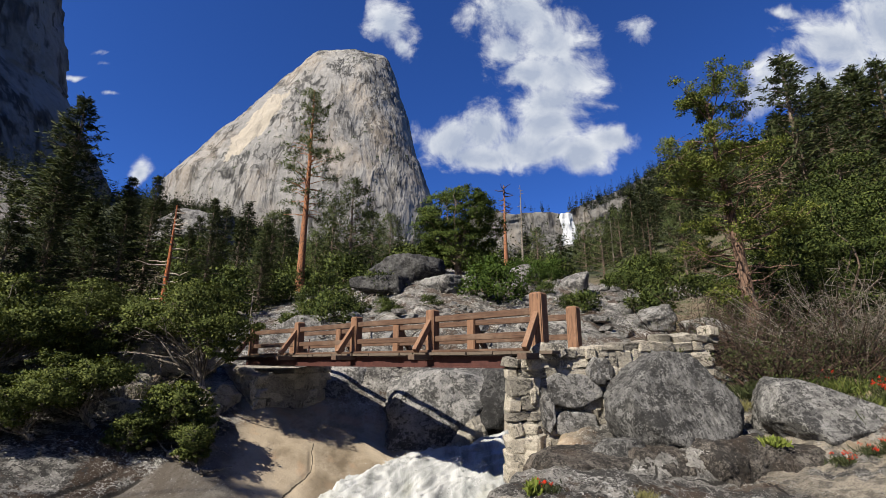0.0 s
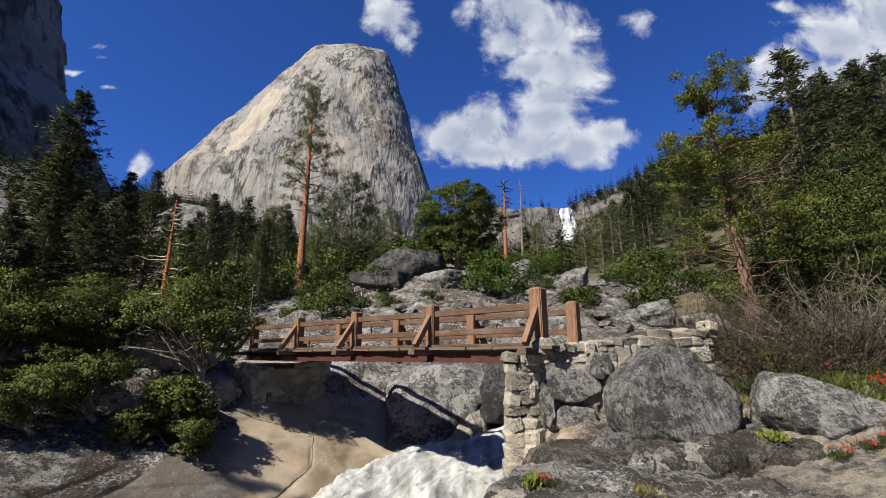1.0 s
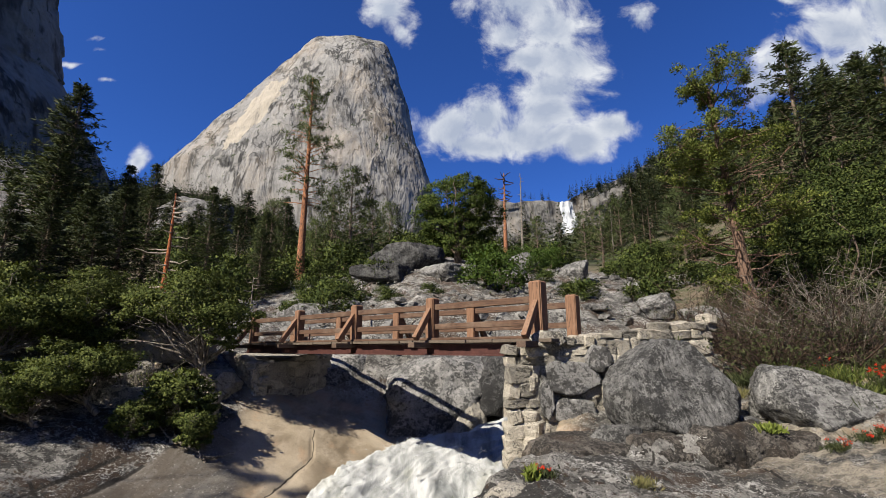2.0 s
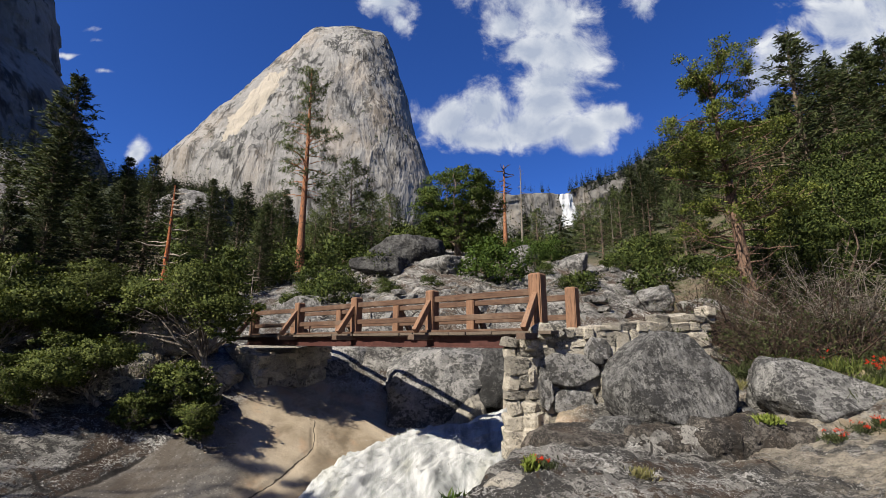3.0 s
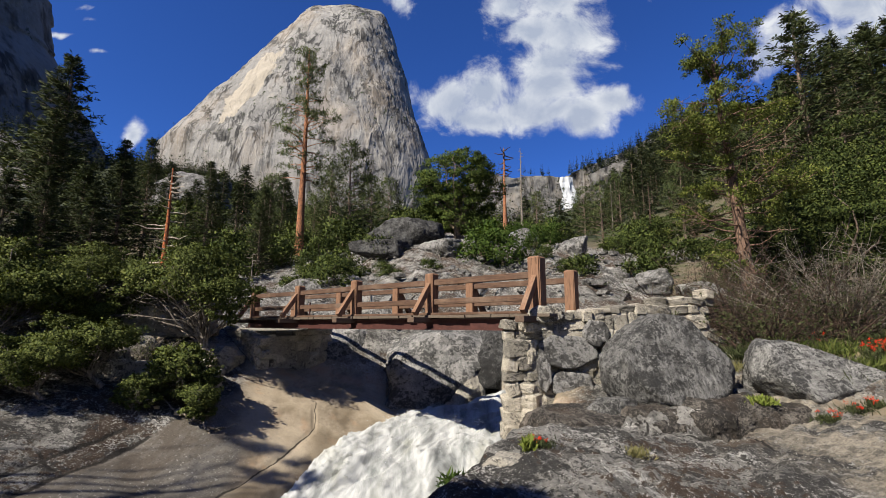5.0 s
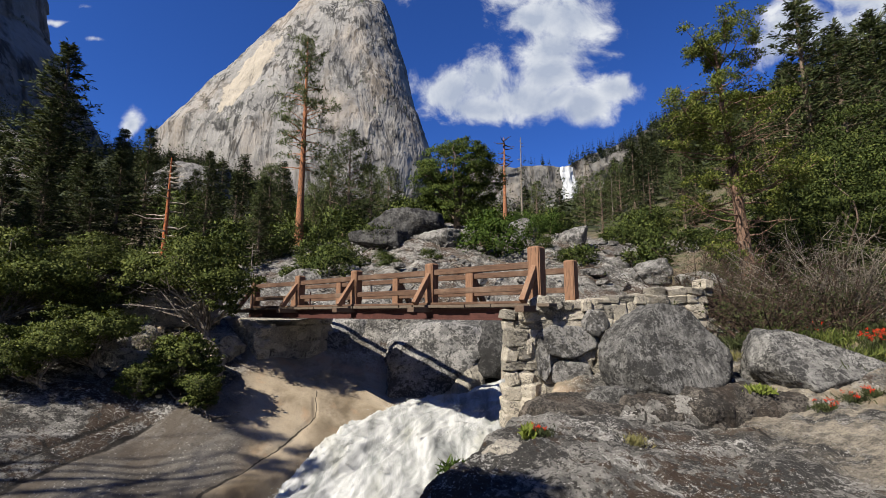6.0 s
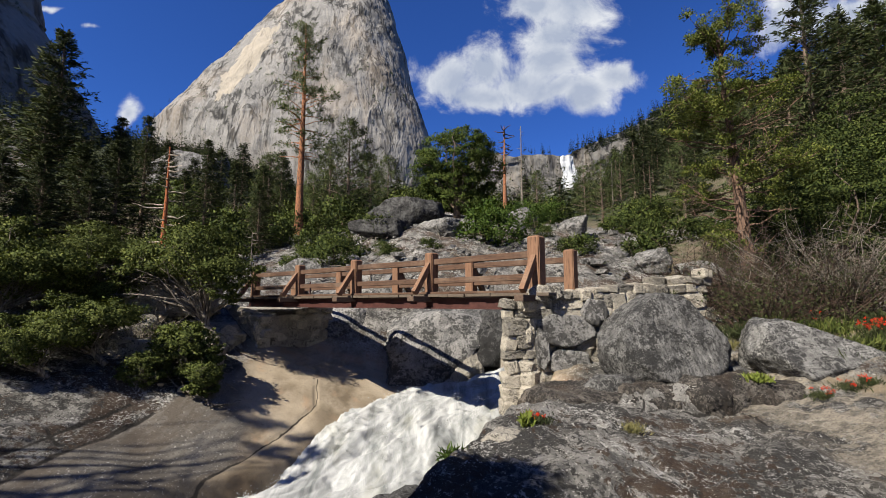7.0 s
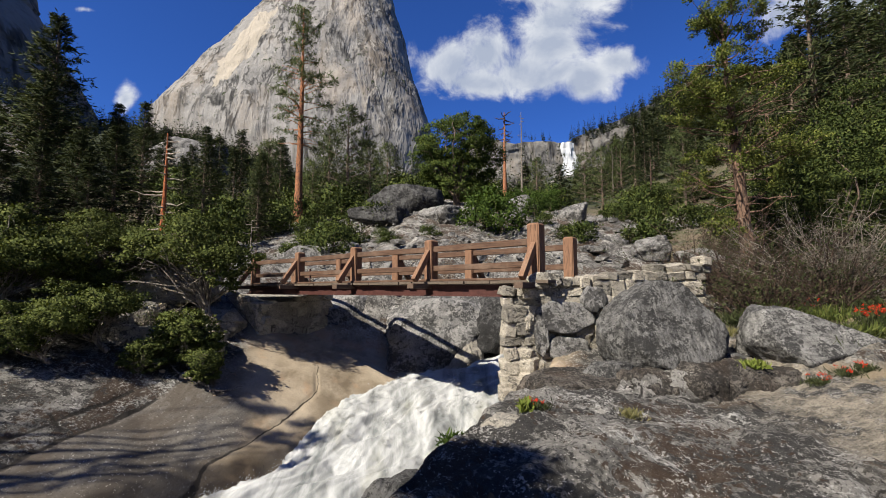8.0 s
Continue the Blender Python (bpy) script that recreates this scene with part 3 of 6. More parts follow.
def fall_material():
    g = Nodes("white falling water")
    f = g.noise(1.0, 3, 0.6, g.coords((0.128, 0.128, 0.02)), 0.3)
    return g.done(g.mix(g.ramp(f, [(0.36, 0.0), (0.55, 1.0)]), (0.24, 0.256, 0.272), (0.496, 0.504, 0.504)), 0.6, g.bump(f, 0.3, 1.0))


FALL = fall_material()

# ---------------------------------------------------------------- ground
DIST = [20, 35, 60, 130, 350, 800]
SIDE = [-1.2, -0.8, -0.55, -0.3, -0.05, 0.2, 0.35, 0.5, 0.7, 1.0, 1.4]
PLAN = np.array([
    [0.5, 0.3, 0.0, 0.3, 0.7, 0.9, 1.0, 0.8, 1.2, 2.2, 3.0],
    [3.0, 3.0, 3.4, 4.5, 6.3, 5.5, 5.0, 4.5, 6.0, 9.0, 12.0],
    [12, 10, 10, 10.5, 12, 10.5, 10, 11, 16, 24, 30],
    [52, 36, 32, 28, 26, 22, 25, 36, 48, 56, 62],
    [196, 130, 108, 88, 80, 70, 84, 138, 180, 190, 190],
    [400, 290, 262, 215, 205, 190, 216, 292, 340, 380, 400]], float)


def slope_height(x, y):
    """The mountain sides beyond the river, from the plan of heights by distance and bearing."""
    d = np.clip(y, 12, None)
    a = np.clip(x / d, -1.2, 1.4)
    ld = np.log(np.clip(d, 20, 800))
    k = np.clip(np.searchsorted(np.log(DIST), ld) - 1, 0, len(DIST) - 2)
    t = (ld - np.log(DIST)[k]) / (np.log(DIST)[k + 1] - np.log(DIST)[k])
    j = np.clip(np.searchsorted(SIDE, a) - 1, 0, len(SIDE) - 2)
    s = (a - np.array(SIDE)[j]) / (np.array(SIDE)[j + 1] - np.array(SIDE)[j])
    s = s * s * (3 - 2 * s) * 0.6 + s * 0.4
    e = np.array(DIST, float)
    tan = PLAN / e[:, None]
    v = (tan[k, j] * (1 - s) + tan[k, j + 1] * s) * (1 - t) + (tan[k + 1, j] * (1 - s) + tan[k + 1, j + 1] * s) * t
    return v * np.clip(d, 20, 900)


def water_level(y):
    return np.interp(y, [-10, 4, 7, 10.3, 11.5, 13, 15.5, 16.3, 18.2, 21, 26], [-8, -6.0, -5.3, -4.53, -4.37, -3.86, -3.33, -3.2, -2.8, -2.6, -2.3])


def left_edge(y):
    return np.interp(y, [-10, 5, 8, 10.2, 10.9, 12.1, 13.6, 14.8, 15.6, 16.3, 17.0, 18.2, 19, 20, 26], [-15, -8.2, -6.3, -5.0, -4.0, -3.45, -3.05, -2.45, -1.6, -0.5, 1.0, 1.7, 2.4, 4.0, 13])


def right_edge(y):
    return np.interp(y, [-10, 2.5, 4.0, 4.9, 6.3, 7.1, 8.2, 9.3, 10.2, 13, 15, 18, 20, 26], [-4.5, -1.8, -1.05, -0.62, 0.02, 0.38, 0.95, 1.5, 1.9, 3.2, 5.0, 8.0, 11, 19])


def bank_strip(x, y):
    """Distance up the bank from the long joint that parts the river slab from the ledges above."""
    return -((x + 7.9) * 0.978 - (y - 8.46) * 0.208)


def near_height(x, y):
    zw = water_level(y)
    l, r = left_edge(y), right_edge(y)
    dl, dr = l - x, x - r
    q = np.stack([x, y, np.zeros_like(x)], 1)
    # west bank: one broad tilted slab that dips under the rapids
    plane = -1.9 - 0.416 * (x + 4.8) + 0.271 * (y - 18.4)
    plane = plane + 0.10 * fbm(q * 0.45, 2, 61) - 0.16 * smooth(0.10, 0.0, np.abs(x - np.interp(y, [7.6, 9.35, 11.3, 14.8, 16.2], [-6.3, -5.62, -4.86, -4.0, -4.4]))) * smooth(7, 8.5, y) * smooth(16.2, 15.4, y) * 0.3
    u = bank_strip(x, y) + 0.05 * fbm(q * 1.1, 3, 62)
    part_way = smooth(12.6, 11.2, y)
    gaps = np.maximum(smooth(0.065, 0.01, np.abs(u)), smooth(0.065, 0.01, np.abs(u - 0.50)))
    gaps = np.maximum(gaps, smooth(0.09, 0.03, np.abs(y - 9.75 - 0.4 * (x + 8))) * smooth(0.0, 0.1, u) * smooth(0.55, 0.45, u))
    ledge = 0.03 * smooth(0.0, 0.10, u) + 0.04 * smooth(0.50, 0.60, u) - 0.10 * np.clip(u - 1.2, 0, 3)
    plane = plane + part_way * (ledge - 0.03 * gaps)
    west = np.minimum(plane, 0.25 + 0.12 * fbm(q * 0.5, 3, 64))
    lip = smooth(-0.1, 0.55, dl)
    west = (zw - 0.4) * (1 - lip) + np.maximum(west, zw - 0.4) * lip
    # east bank: a whaleback shelf, rolling off to the water and to the wall's foot
    shelf = -1.72 + 0.045 * np.clip(x - 2.5, 0, 6) + 0.12 * smooth(4.5, 6.5, x) + 0.16 * np.sin(0.9 * x + 0.5) * smooth(3.0, 5.5, y) - 0.05 * np.clip(4.6 - y, 0, 2)
    edge = np.interp(x, [-1, 0.4, 0.9, 1.7, 2.6, 3.4, 9], [6.2, 6.5, 7.05, 7.35, 7.6, 8.0, 12])
    shelf = shelf - 0.75 * smooth(-0.25, 0.75, y - edge) ** 1.3 * smooth(2.6, 1.6, x)
    bench = np.interp(x, [1.7, 2.5, 3.3, 4.3, 5.0, 5.8, 7, 9], [-1.68, -1.58, -1.50, -1.34, -1.28, -1.36, -1.15, -0.8])
    rise = smooth(7.55, 7.95, y + 0.14 * np.sin(x * 2.1) + 0.06 * np.sin(x * 6.3)) * smooth(1.6, 2.3, x)
    shelf = shelf * (1 - rise) + np.maximum(shelf, bench + 0.10 * np.clip(y - 8.6, 0, None)) * rise
    shelf = shelf + 0.25 * smooth(9.0, 10.2, y) * smooth(5.0, 6.2, x)
    drop = smooth(-0.1, 0.75, dr) ** 0.55
    east = (zw - 0.5) * (1 - drop) + shelf * drop
    z = np.where(dl > -0.1, west, np.where(dr > -0.15, east, zw - 0.5))
    z = np.where((y > 19) & (dl < 0), np.maximum(z, -0.2), z)
    return z


def ground_height(x, y):
    q = np.stack([x, y, np.zeros_like(x)], 1)
    far = smooth(18.3, 23.5, y)
    z = near_height(x, y) * (1 - far) + slope_height(x, y) * far
    d = np.hypot(x, y)
    amp = np.clip(d * 0.012, 0.04, 14)
    z = z + fbm(q / np.clip(d[:, None] * 0.18, 0.9, 140), 4, 3) * amp * smooth(1.0, 4, d) * (0.4 + 0.6 * smooth(16, 24, y))
    # blocky granite on the knoll behind the bridge
    knoll = smooth(17, 22, y) * smooth(75, 45, y)
    z = z + knoll * (0.35 * ridged(q * np.array([0.25, 0.4, 1]), 4, 11) + 0.12 * ridged(q * 0.9, 3, 21))
    nearrock = smooth(19, 15, y)
    dry = smooth(0.1, 0.9, np.minimum(np.abs(x - right_edge(y)), 2))
    east = smooth(-0.2, 0.4, x - right_edge(y))
    up_bank = np.maximum(east, 0.55 * smooth(0.6, 1.0, bank_strip(x, y)) * (x < 0))
    turn = np.stack([0.8 * x + 0.6 * y, 0.8 * y - 0.6 * x, 0 * x], 1)
    z = z + nearrock * (0.04 * ridged(turn * np.array([0.4, 0.9, 1]), 3, 31) + 0.07 * np.floor(3 * fbm(turn * np.array([0.4, 0.8, 1]) + 3.3, 3, 33)) / 3) * dry * (0.12 + 0.88 * up_bank)
    z = z + nearrock * (0.026 * ridged(turn * np.array([1.2, 3.2, 1]) + fbm(q * 0.8, 2, 8)[:, None], 4, 37) + 0.020 * ridged(q * 4.2, 3, 39) + 0.014 * fbm(q * 15, 2, 47) + 0.05 * np.floor(4 * fbm(turn * np.array([1.1, 2.4, 1]), 3, 48)) / 4) * (0.10 + 0.90 * up_bank)
    return z


def build_ground():
    az = np.concatenate([np.linspace(-180, -52, 24)[:-1], np.linspace(-52, 52, 560), np.linspace(52, 180, 24)[1:]])
    az = np.radians(az)
    rad = np.concatenate([[0.02], np.geomspace(0.4, 2.6, 30)[:-1], np.geomspace(2.6, 18, 330)[:-1], np.geomspace(18, 4800, 130)])
    A, R = np.meshgrid(az, rad)
    x, y = (np.sin(A) * R).ravel() + 0.4, (np.cos(A) * R).ravel() - 0.5
    # unseen wooded canyon sides added behind the camera, to block some sky light
    z = ground_height(x, np.maximum(y, -9))
    back = smooth(-20, -60, y)
    hill = 0.52 * np.clip(np.hypot(x, y) - 70, 0, 700) * (0.65 + 0.35 * np.cos(3 * np.arctan2(x, y)))
    z = z * (1 - back) + (hill - 6) * back
    v = np.stack([x, y, z], 1)
    na, nr = len(az), len(rad)
    i, k = np.meshgrid(np.arange(nr - 1), np.arange(na - 1), indexing="ij")
    f = np.stack([i * na + k, i * na + k + 1, (i + 1) * na + k + 1, (i + 1) * na + k], -1).reshape(-1, 4)[:, ::-1]
    me = mesh_of("ground", v, f)
    d = np.hypot(x, y)
    q = np.stack([x, y, z * 0], 1)
    patch = fbm(q / np.clip(d[:, None] * 0.15, 3, 90), 4, 77)
    cover = smooth(26, 70, d) * 0.75 + 0.35 * patch - 0.05 - 0.7 * smooth(26, 18, d)
    cover = cover - 0.38 * smooth(24, 12, np.abs(x - 1 - 0.05 * y)) * smooth(70, 40, y)
    cover = cover + 1.3 * smooth(8.6, 10.5, y) * smooth(6.0, 8.0, x - 0.3 * (y - 9)) * smooth(40, 20, y) + 1.4 * smooth(5.2, 6.5, x) * smooth(4, 6, y) * smooth(12, 8, y)
    cover = cover + 0.5 * smooth(-9, -16, x) * smooth(12, 18, y) * smooth(60, 40, y) - 1.0 * smooth(-0.80, -0.95, x / np.maximum(y, 1)) * smooth(140, 200, d)
    dl, dr = left_edge(y) - x, x - right_edge(y)
    bound = np.interp(y, [8, 9.35, 11.3, 12.5, 13.5, 15, 18], [-5.7, -5.2, -4.7, -4.9, -5.9, -6.6, -7.2])
    washed = smooth(-0.5, 0.4, x - bound + 0.5 * fbm(q * 0.7, 4, 5)) * smooth(-2, 0, dl) * smooth(19.6, 18.4, y + 0.5 * fbm(q * 0.6, 3, 6))
    washed = np.maximum(washed, smooth(1.5, 0.6, dr) * smooth(-0.9, -0.4, dr) * smooth(7.2, 8.0, y) * smooth(14, 12, y))
    wet = smooth(1.5, 0.2, dl + 0.7 * fbm(q * np.array([1.1, 0.4, 1]), 4, 15)) * (x < 1.5) * (dl > -1) * smooth(19, 17, y)
    polished = (x < 0) * smooth(0.05, -0.05, bank_strip(x, y)) * smooth(19, 17, y) * (dl > -1)
    sandy = smooth(3.9, 5.3, x + 0.35 * fbm(q * 0.9, 3, 9) + 0.25 * np.clip(5.5 - y, -1, 2)) * smooth(2.5, 4, y) * smooth(12, 9.5, y)
    for name, arr in (("sandy", sandy), ("wet", wet), ("polished", polished), ("cover", cover), ("washed", washed), ("farness", smooth(60, 140, d))):
        at = me.attributes.new(name, "FLOAT", "POINT")
        at.data.foreach_set("value", arr.astype(np.float32))
    g = part("ground", me, terrain_material())
    tagged(g, "granite river banks and wooded mountain slopes", "ground", kind="structure")


build_ground()


# ---------------------------------------------------------------- river
def build_water():
    n, m = 540, 150
    s = np.linspace(0, 1, n)
    yy = 22 - 31 * s
    l, r = left_edge(yy) - 0.35, right_edge(yy) + 0.35
    t = np.linspace(0, 1, m)
    X = l[:, None] * (1 - t) + r[:, None] * t
    Y = np.repeat(yy[:, None], m, 1)
    Z = np.repeat(water_level(yy)[:, None], m, 1)
    wide = (r - l)[:, None] * t[None, :]
    q = np.stack([wide.ravel(), np.repeat(37.2 * s[:, None], m, 1).ravel(), np.zeros(X.size)], 1)
    lift = 0.32 * np.sin(np.pi * t)[None, :] ** 0.7
    calm = 0.35 + 0.65 * smooth(0.0, 0.15, t)[None, :]
    rough = 0.4 + 0.6 * smooth(19, 16, Y)
    bend = 0.6 * fbm(q * 0.5, 3, 40)[:, None]
    h = fbm(q * np.array([1.1, 0.30, 1]) + bend, 4, 41, 0.5).reshape(X.shape)
    h2 = ridged(q * np.array([2.6, 0.6, 1]) + bend, 3, 43).reshape(X.shape)
    h3 = fbm(q * np.array([7, 2.0, 1]) + bend * 3, 4, 45, 0.62).reshape(X.shape)
    ragged = np.abs(fbm(q * np.array([2.5, 2.5, 1]), 4, 46, 0.65)).reshape(X.shape) * smooth(0.22, 0.05, t)[None, :]
    Z = Z + lift + rough * calm * (0.24 * h + 0.035 * h2 + 0.028 * h3) + 0.14 * ragged * smooth(18, 16, Y)
    v = np.stack([X.ravel(), Y.ravel(), Z.ravel()], 1)
    i, k = np.meshgrid(np.arange(n - 1), np.arange(m - 1), indexing="ij")
    f = np.stack([i * m + k, i * m + k + 1, (i + 1) * m + k + 1, (i + 1) * m + k], -1).reshape(-1, 4)
    w = part("water", mesh_of("water", v, f), FOAM)
    tagged(w, "white foaming rapids rushing down the granite chute", "river", kind="structure")
    # spray thrown up along the edge and off the crests
    rng = np.random.default_rng(47)
    burst = 150
    per = 60
    sy = rng.uniform(8.5, 16.8, burst)
    side = np.where(rng.random(burst) < 0.75, rng.uniform(0.0, 0.12, burst), rng.uniform(0.12, 0.8, burst))
    cx = left_edge(sy) * (1 - side) + right_edge(sy) * side
    cz = water_level(sy) + 0.15 + 0.3 * np.sin(np.pi * side)
    big = rng.uniform(0.04, 0.15, burst)
    off = rng.normal(size=(burst, per, 3)) * big[:, None, None] * np.array([1, 1.2, 0.8])
    off[..., 2] = np.abs(off[..., 2])
    c = (np.stack([cx, sy, cz], 1)[:, None, :] + off).reshape(-1, 3)
    size = rng.uniform(0.004, 0.013, len(c))[:, None, None]
    tet = np.array([[1, 1, 1], [-1, -1, 1], [-1, 1, -1], [1, -1, -1]], float)
    pv = (c[:, None, :] + tet[None] * size * rng.uniform(0.6, 1.2, (len(c), 4, 1))).reshape(-1, 3)
    base = np.array([[0, 1, 2], [0, 3, 1], [0, 2, 3], [1, 3, 2]])
    pf = (np.arange(len(c))[:, None, None] * 4 + base[None]).reshape(-1, 3)
    sp = part("water_spray", mesh_of("water_spray", pv, pf), FOAM)
    tagged(sp, "white spray drops thrown up by the rapids", "spray", kind="stuff")


build_water()


# ---------------------------------------------------------------- far rock
def rock_tower(name, levels, rows, cols, mat, label, rough, seed, kind="structure"):
    """A rock mass: level by level (height, centre x, half width, half depth, centre y) rounded cross-sections, cracked all over."""
    lv = np.array(levels, float)
    t = np.linspace(0, 1, rows)
    hs = np.interp(t, np.linspace(0, 1, len(lv)), lv[:, 0])
    cx, hw, hd, cy = (np.interp(hs, lv[:, 0], lv[:, c]) for c in (1, 2, 3, 4))
    ang = np.linspace(0, 2 * np.pi, cols, endpoint=False)
    ang = ang + 0.62 * np.cos(ang)   # more columns on the side that faces the valley
    ca, sa = np.cos(ang), np.sin(ang)
    e = 0.78
    sx, sy = np.sign(ca) * np.abs(ca) ** e, np.sign(sa) * np.abs(sa) ** e
    X = cx[:, None] + hw[:, None] * sx[None]
    Y = cy[:, None] + hd[:, None] * sy[None]
    Z = np.repeat(hs[:, None], cols, 1)
    P = np.stack([X.ravel(), Y.ravel(), Z.ravel()], 1)
    s = rough
    tilt = np.array([[0.84, 0, -0.54], [0, 1, 0], [0.54, 0, 0.84]])
    warp = 0.25 * fbm(P / (s * 9), 3, seed + 50)[:, None]
    slab = 0.5 * ridged(P / (s * np.array([10, 10, 30])) + warp, 3, seed) + 0.6 * ridged(P @ tilt / (s * np.array([6, 8, 22])) + warp, 4, seed + 9)
    step = fbm(P @ tilt / (s * np.array([3.6, 5, 10])) + warp * 2, 2, seed + 70)
    step2 = fbm(P @ tilt.T / (s * np.array([2.4, 3, 7])) + warp * 2, 2, seed + 75)
    slab = 0.35 * slab + 1.0 * np.floor(step * 3) / 3 + 0.3 * np.floor(step2 * 3) / 3 + 0.04 * fbm(P / (s * 1.2), 3, seed + 80)
    out = np.stack([np.repeat(sx[None], rows, 0).ravel(), np.repeat(sy[None], rows, 0).ravel(), np.zeros(rows * cols)], 1)
    fade = np.repeat(smooth(1.0, 0.93, t)[:, None], cols, 1).ravel()
    P = P + out * (slab * s * 0.40 * (0.4 + 0.6 * fade))[:, None]
    P[:, 2] += fbm(P / (s * 6), 3, seed + 30) * s * 0.5
    i, k = np.meshgrid(np.arange(rows - 1), np.arange(cols), indexing="ij")
    k2 = (k + 1) % cols
    f = np.stack([i * cols + k, i * cols + k2, (i + 1) * cols + k2, (i + 1) * cols + k], -1).reshape(-1, 4)
    top = len(P)
    P = np.concatenate([P, [[cx[-1], cy[-1], hs[-1] + s * 0.3]]])
    faces = f.tolist() + [[(rows - 1) * cols + a, (rows - 1) * cols + (a + 1) % cols, top] for a in range(cols)]
    ob = part(name, mesh_of(name, P, faces), mat)
    return tagged(ob, label, "cliff", kind=kind)


rock_tower("granite_dome", [
    (99, -265, 281, 180, 900), (274, -289, 283, 165, 900), (341, -299, 272, 160, 905), (416, -283, 230, 145, 915),
    (511, -256, 181, 125, 925), (608, -234, 131, 100, 935), (665, -226, 108, 75, 945), (690, -222, 96, 58, 949), (699, -219, 88, 48, 950)],
    220, 420, GRAN_DOME, "huge pale grey granite dome with cracked sheer face", 9.0, 5)
rock_tower("shaded_cliff", [
    (60, -355, 125, 165, 275), (120, -362, 108, 132, 275), (165, -366, 98, 100, 268), (202, -374, 84, 84, 262),
    (250, -380, 80, 82, 260), (340, -394, 80, 80, 258)],
    140, 220, GRAN_CLIFF, "tall dark granite cliff above talus in shade", 13.0, 15)


def fall_cliff():
    """The head wall of the valley, with the slot that the far fall comes down."""
    n, m = 200, 60
    x = np.linspace(60, 560, n)
    t = np.linspace(0, 1, m)
    top = np.interp(x, [60, 150, 230, 262, 300, 430, 560], [335, 318, 322, 318, 335, 390, 470])
    bot = top - 170
    Z = bot[:, None] * (1 - t) + top[:, None] * t
    X = np.repeat(x[:, None], m, 1)
    Y = 925 + 22 * t[None, :] + 0 * X
    P = np.stack([X.ravel(), Y.ravel(), Z.ravel()], 1)
    P[:, 1] += 4 * ridged(P / np.array([45, 45, 28]), 5, 91)
    P[:, 2] += 5 * fbm(P / 30, 3, 92)
    back = P.reshape(n, m, 3)[:, -1].copy()
    back[:, 1] += 260
    back[:, 2] += 12
    i, k = np.meshgrid(np.arange(n - 1), np.arange(m - 1), indexing="ij")
    f = np.stack([i * m + k, (i + 1) * m + k, (i + 1) * m + k + 1, i * m + k + 1], -1).reshape(-1, 4).tolist()
    o = n * m
    f += [[a * m + m - 1, (a + 1) * m + m - 1, o + a + 1, o + a] for a in range(n - 1)]
    ob = part("headwall_cliff", mesh_of("headwall_cliff", np.concatenate([P, back]), f), GRAN_HEAD)
    tagged(ob, "grey granite headwall with dark water streaks", "cliff", kind="structure")


fall_cliff()


def far_fall():
    n, m = 60, 14
    t, u = np.linspace(0, 1, n), np.linspace(-1, 1, m)
    T, U = np.meshgrid(t, u, indexing="ij")
    zt, zb = 304, 229
    X = 262 + U * (13 + 6 * T) + 4 * T + 2.5 * np.sin(T * 9 + U * 3)
    Y = 912 - 10 * T - 6 * (1 - U ** 2)
    Z = zt + (zb - zt) * T
    v = np.stack([X.ravel(), Y.ravel(), Z.ravel()], 1)
    v[:, 1] += 3 * fbm(v / np.array([4, 9, 20]), 3, 7)
    i, k = np.meshgrid(np.arange(n - 1), np.arange(m - 1), indexing="ij")
    f = np.stack([i * m + k, i * m + k + 1, (i + 1) * m + k + 1, (i + 1) * m + k], -1).reshape(-1, 4)
    w = part("waterfall", mesh_of("waterfall", v, f), FALL)
    tagged(w, "distant white waterfall over the granite headwall", "waterfall", kind="structure")


far_fall()

# ---------------------------------------------------------------- bridge
SPAN = 3.12
DECK = 0.22


def i_beam(ln, high, wide, web=0.03, fl=0.03):
    """A rolled steel girder along x."""
    h, w, a = high / 2, wide / 2, web / 2
    prof = [(-w, -h), (w, -h), (w, -h + fl), (a, -h + fl), (a, h - fl), (w, h - fl), (w, h), (-w, h), (-w, h - fl), (-a, h - fl), (-a, -h + fl), (-w, -h + fl)]
    n = len(prof)
    v = [(x, y, z) for x in (0, ln) for y, z in prof]
    f = [[k, (k + 1) % n, n + (k + 1) % n, n + k] for k in range(n)] + [list(range(n))[::-1], list(range(n, 2 * n))]
    return mesh_of("girder", v, f, False)


def post_mesh(w, h):
    """A squared post with chamfered head and eased, slightly worn edges."""
    bm = bmesh.new()
    r = bmesh.ops.create_cube(bm, size=1, matrix=Matrix.Translation((0, 0, h / 2)) @ Matrix.Diagonal((w, w, h, 1)))
    top = [e for e in bm.edges if all(v.co.z > h * 0.9 for v in e.verts)]
    bmesh.ops.bevel(bm, geom=top, offset=0.035, segments=1, affect="EDGES")
    side = [e for e in bm.edges if abs(e.verts[0].co.z - e.verts[1].co.z) > h * 0.7]
    bmesh.ops.bevel(bm, geom=side, offset=0.02, segments=2, affect="EDGES")
    return mesh_bm("post", bm)


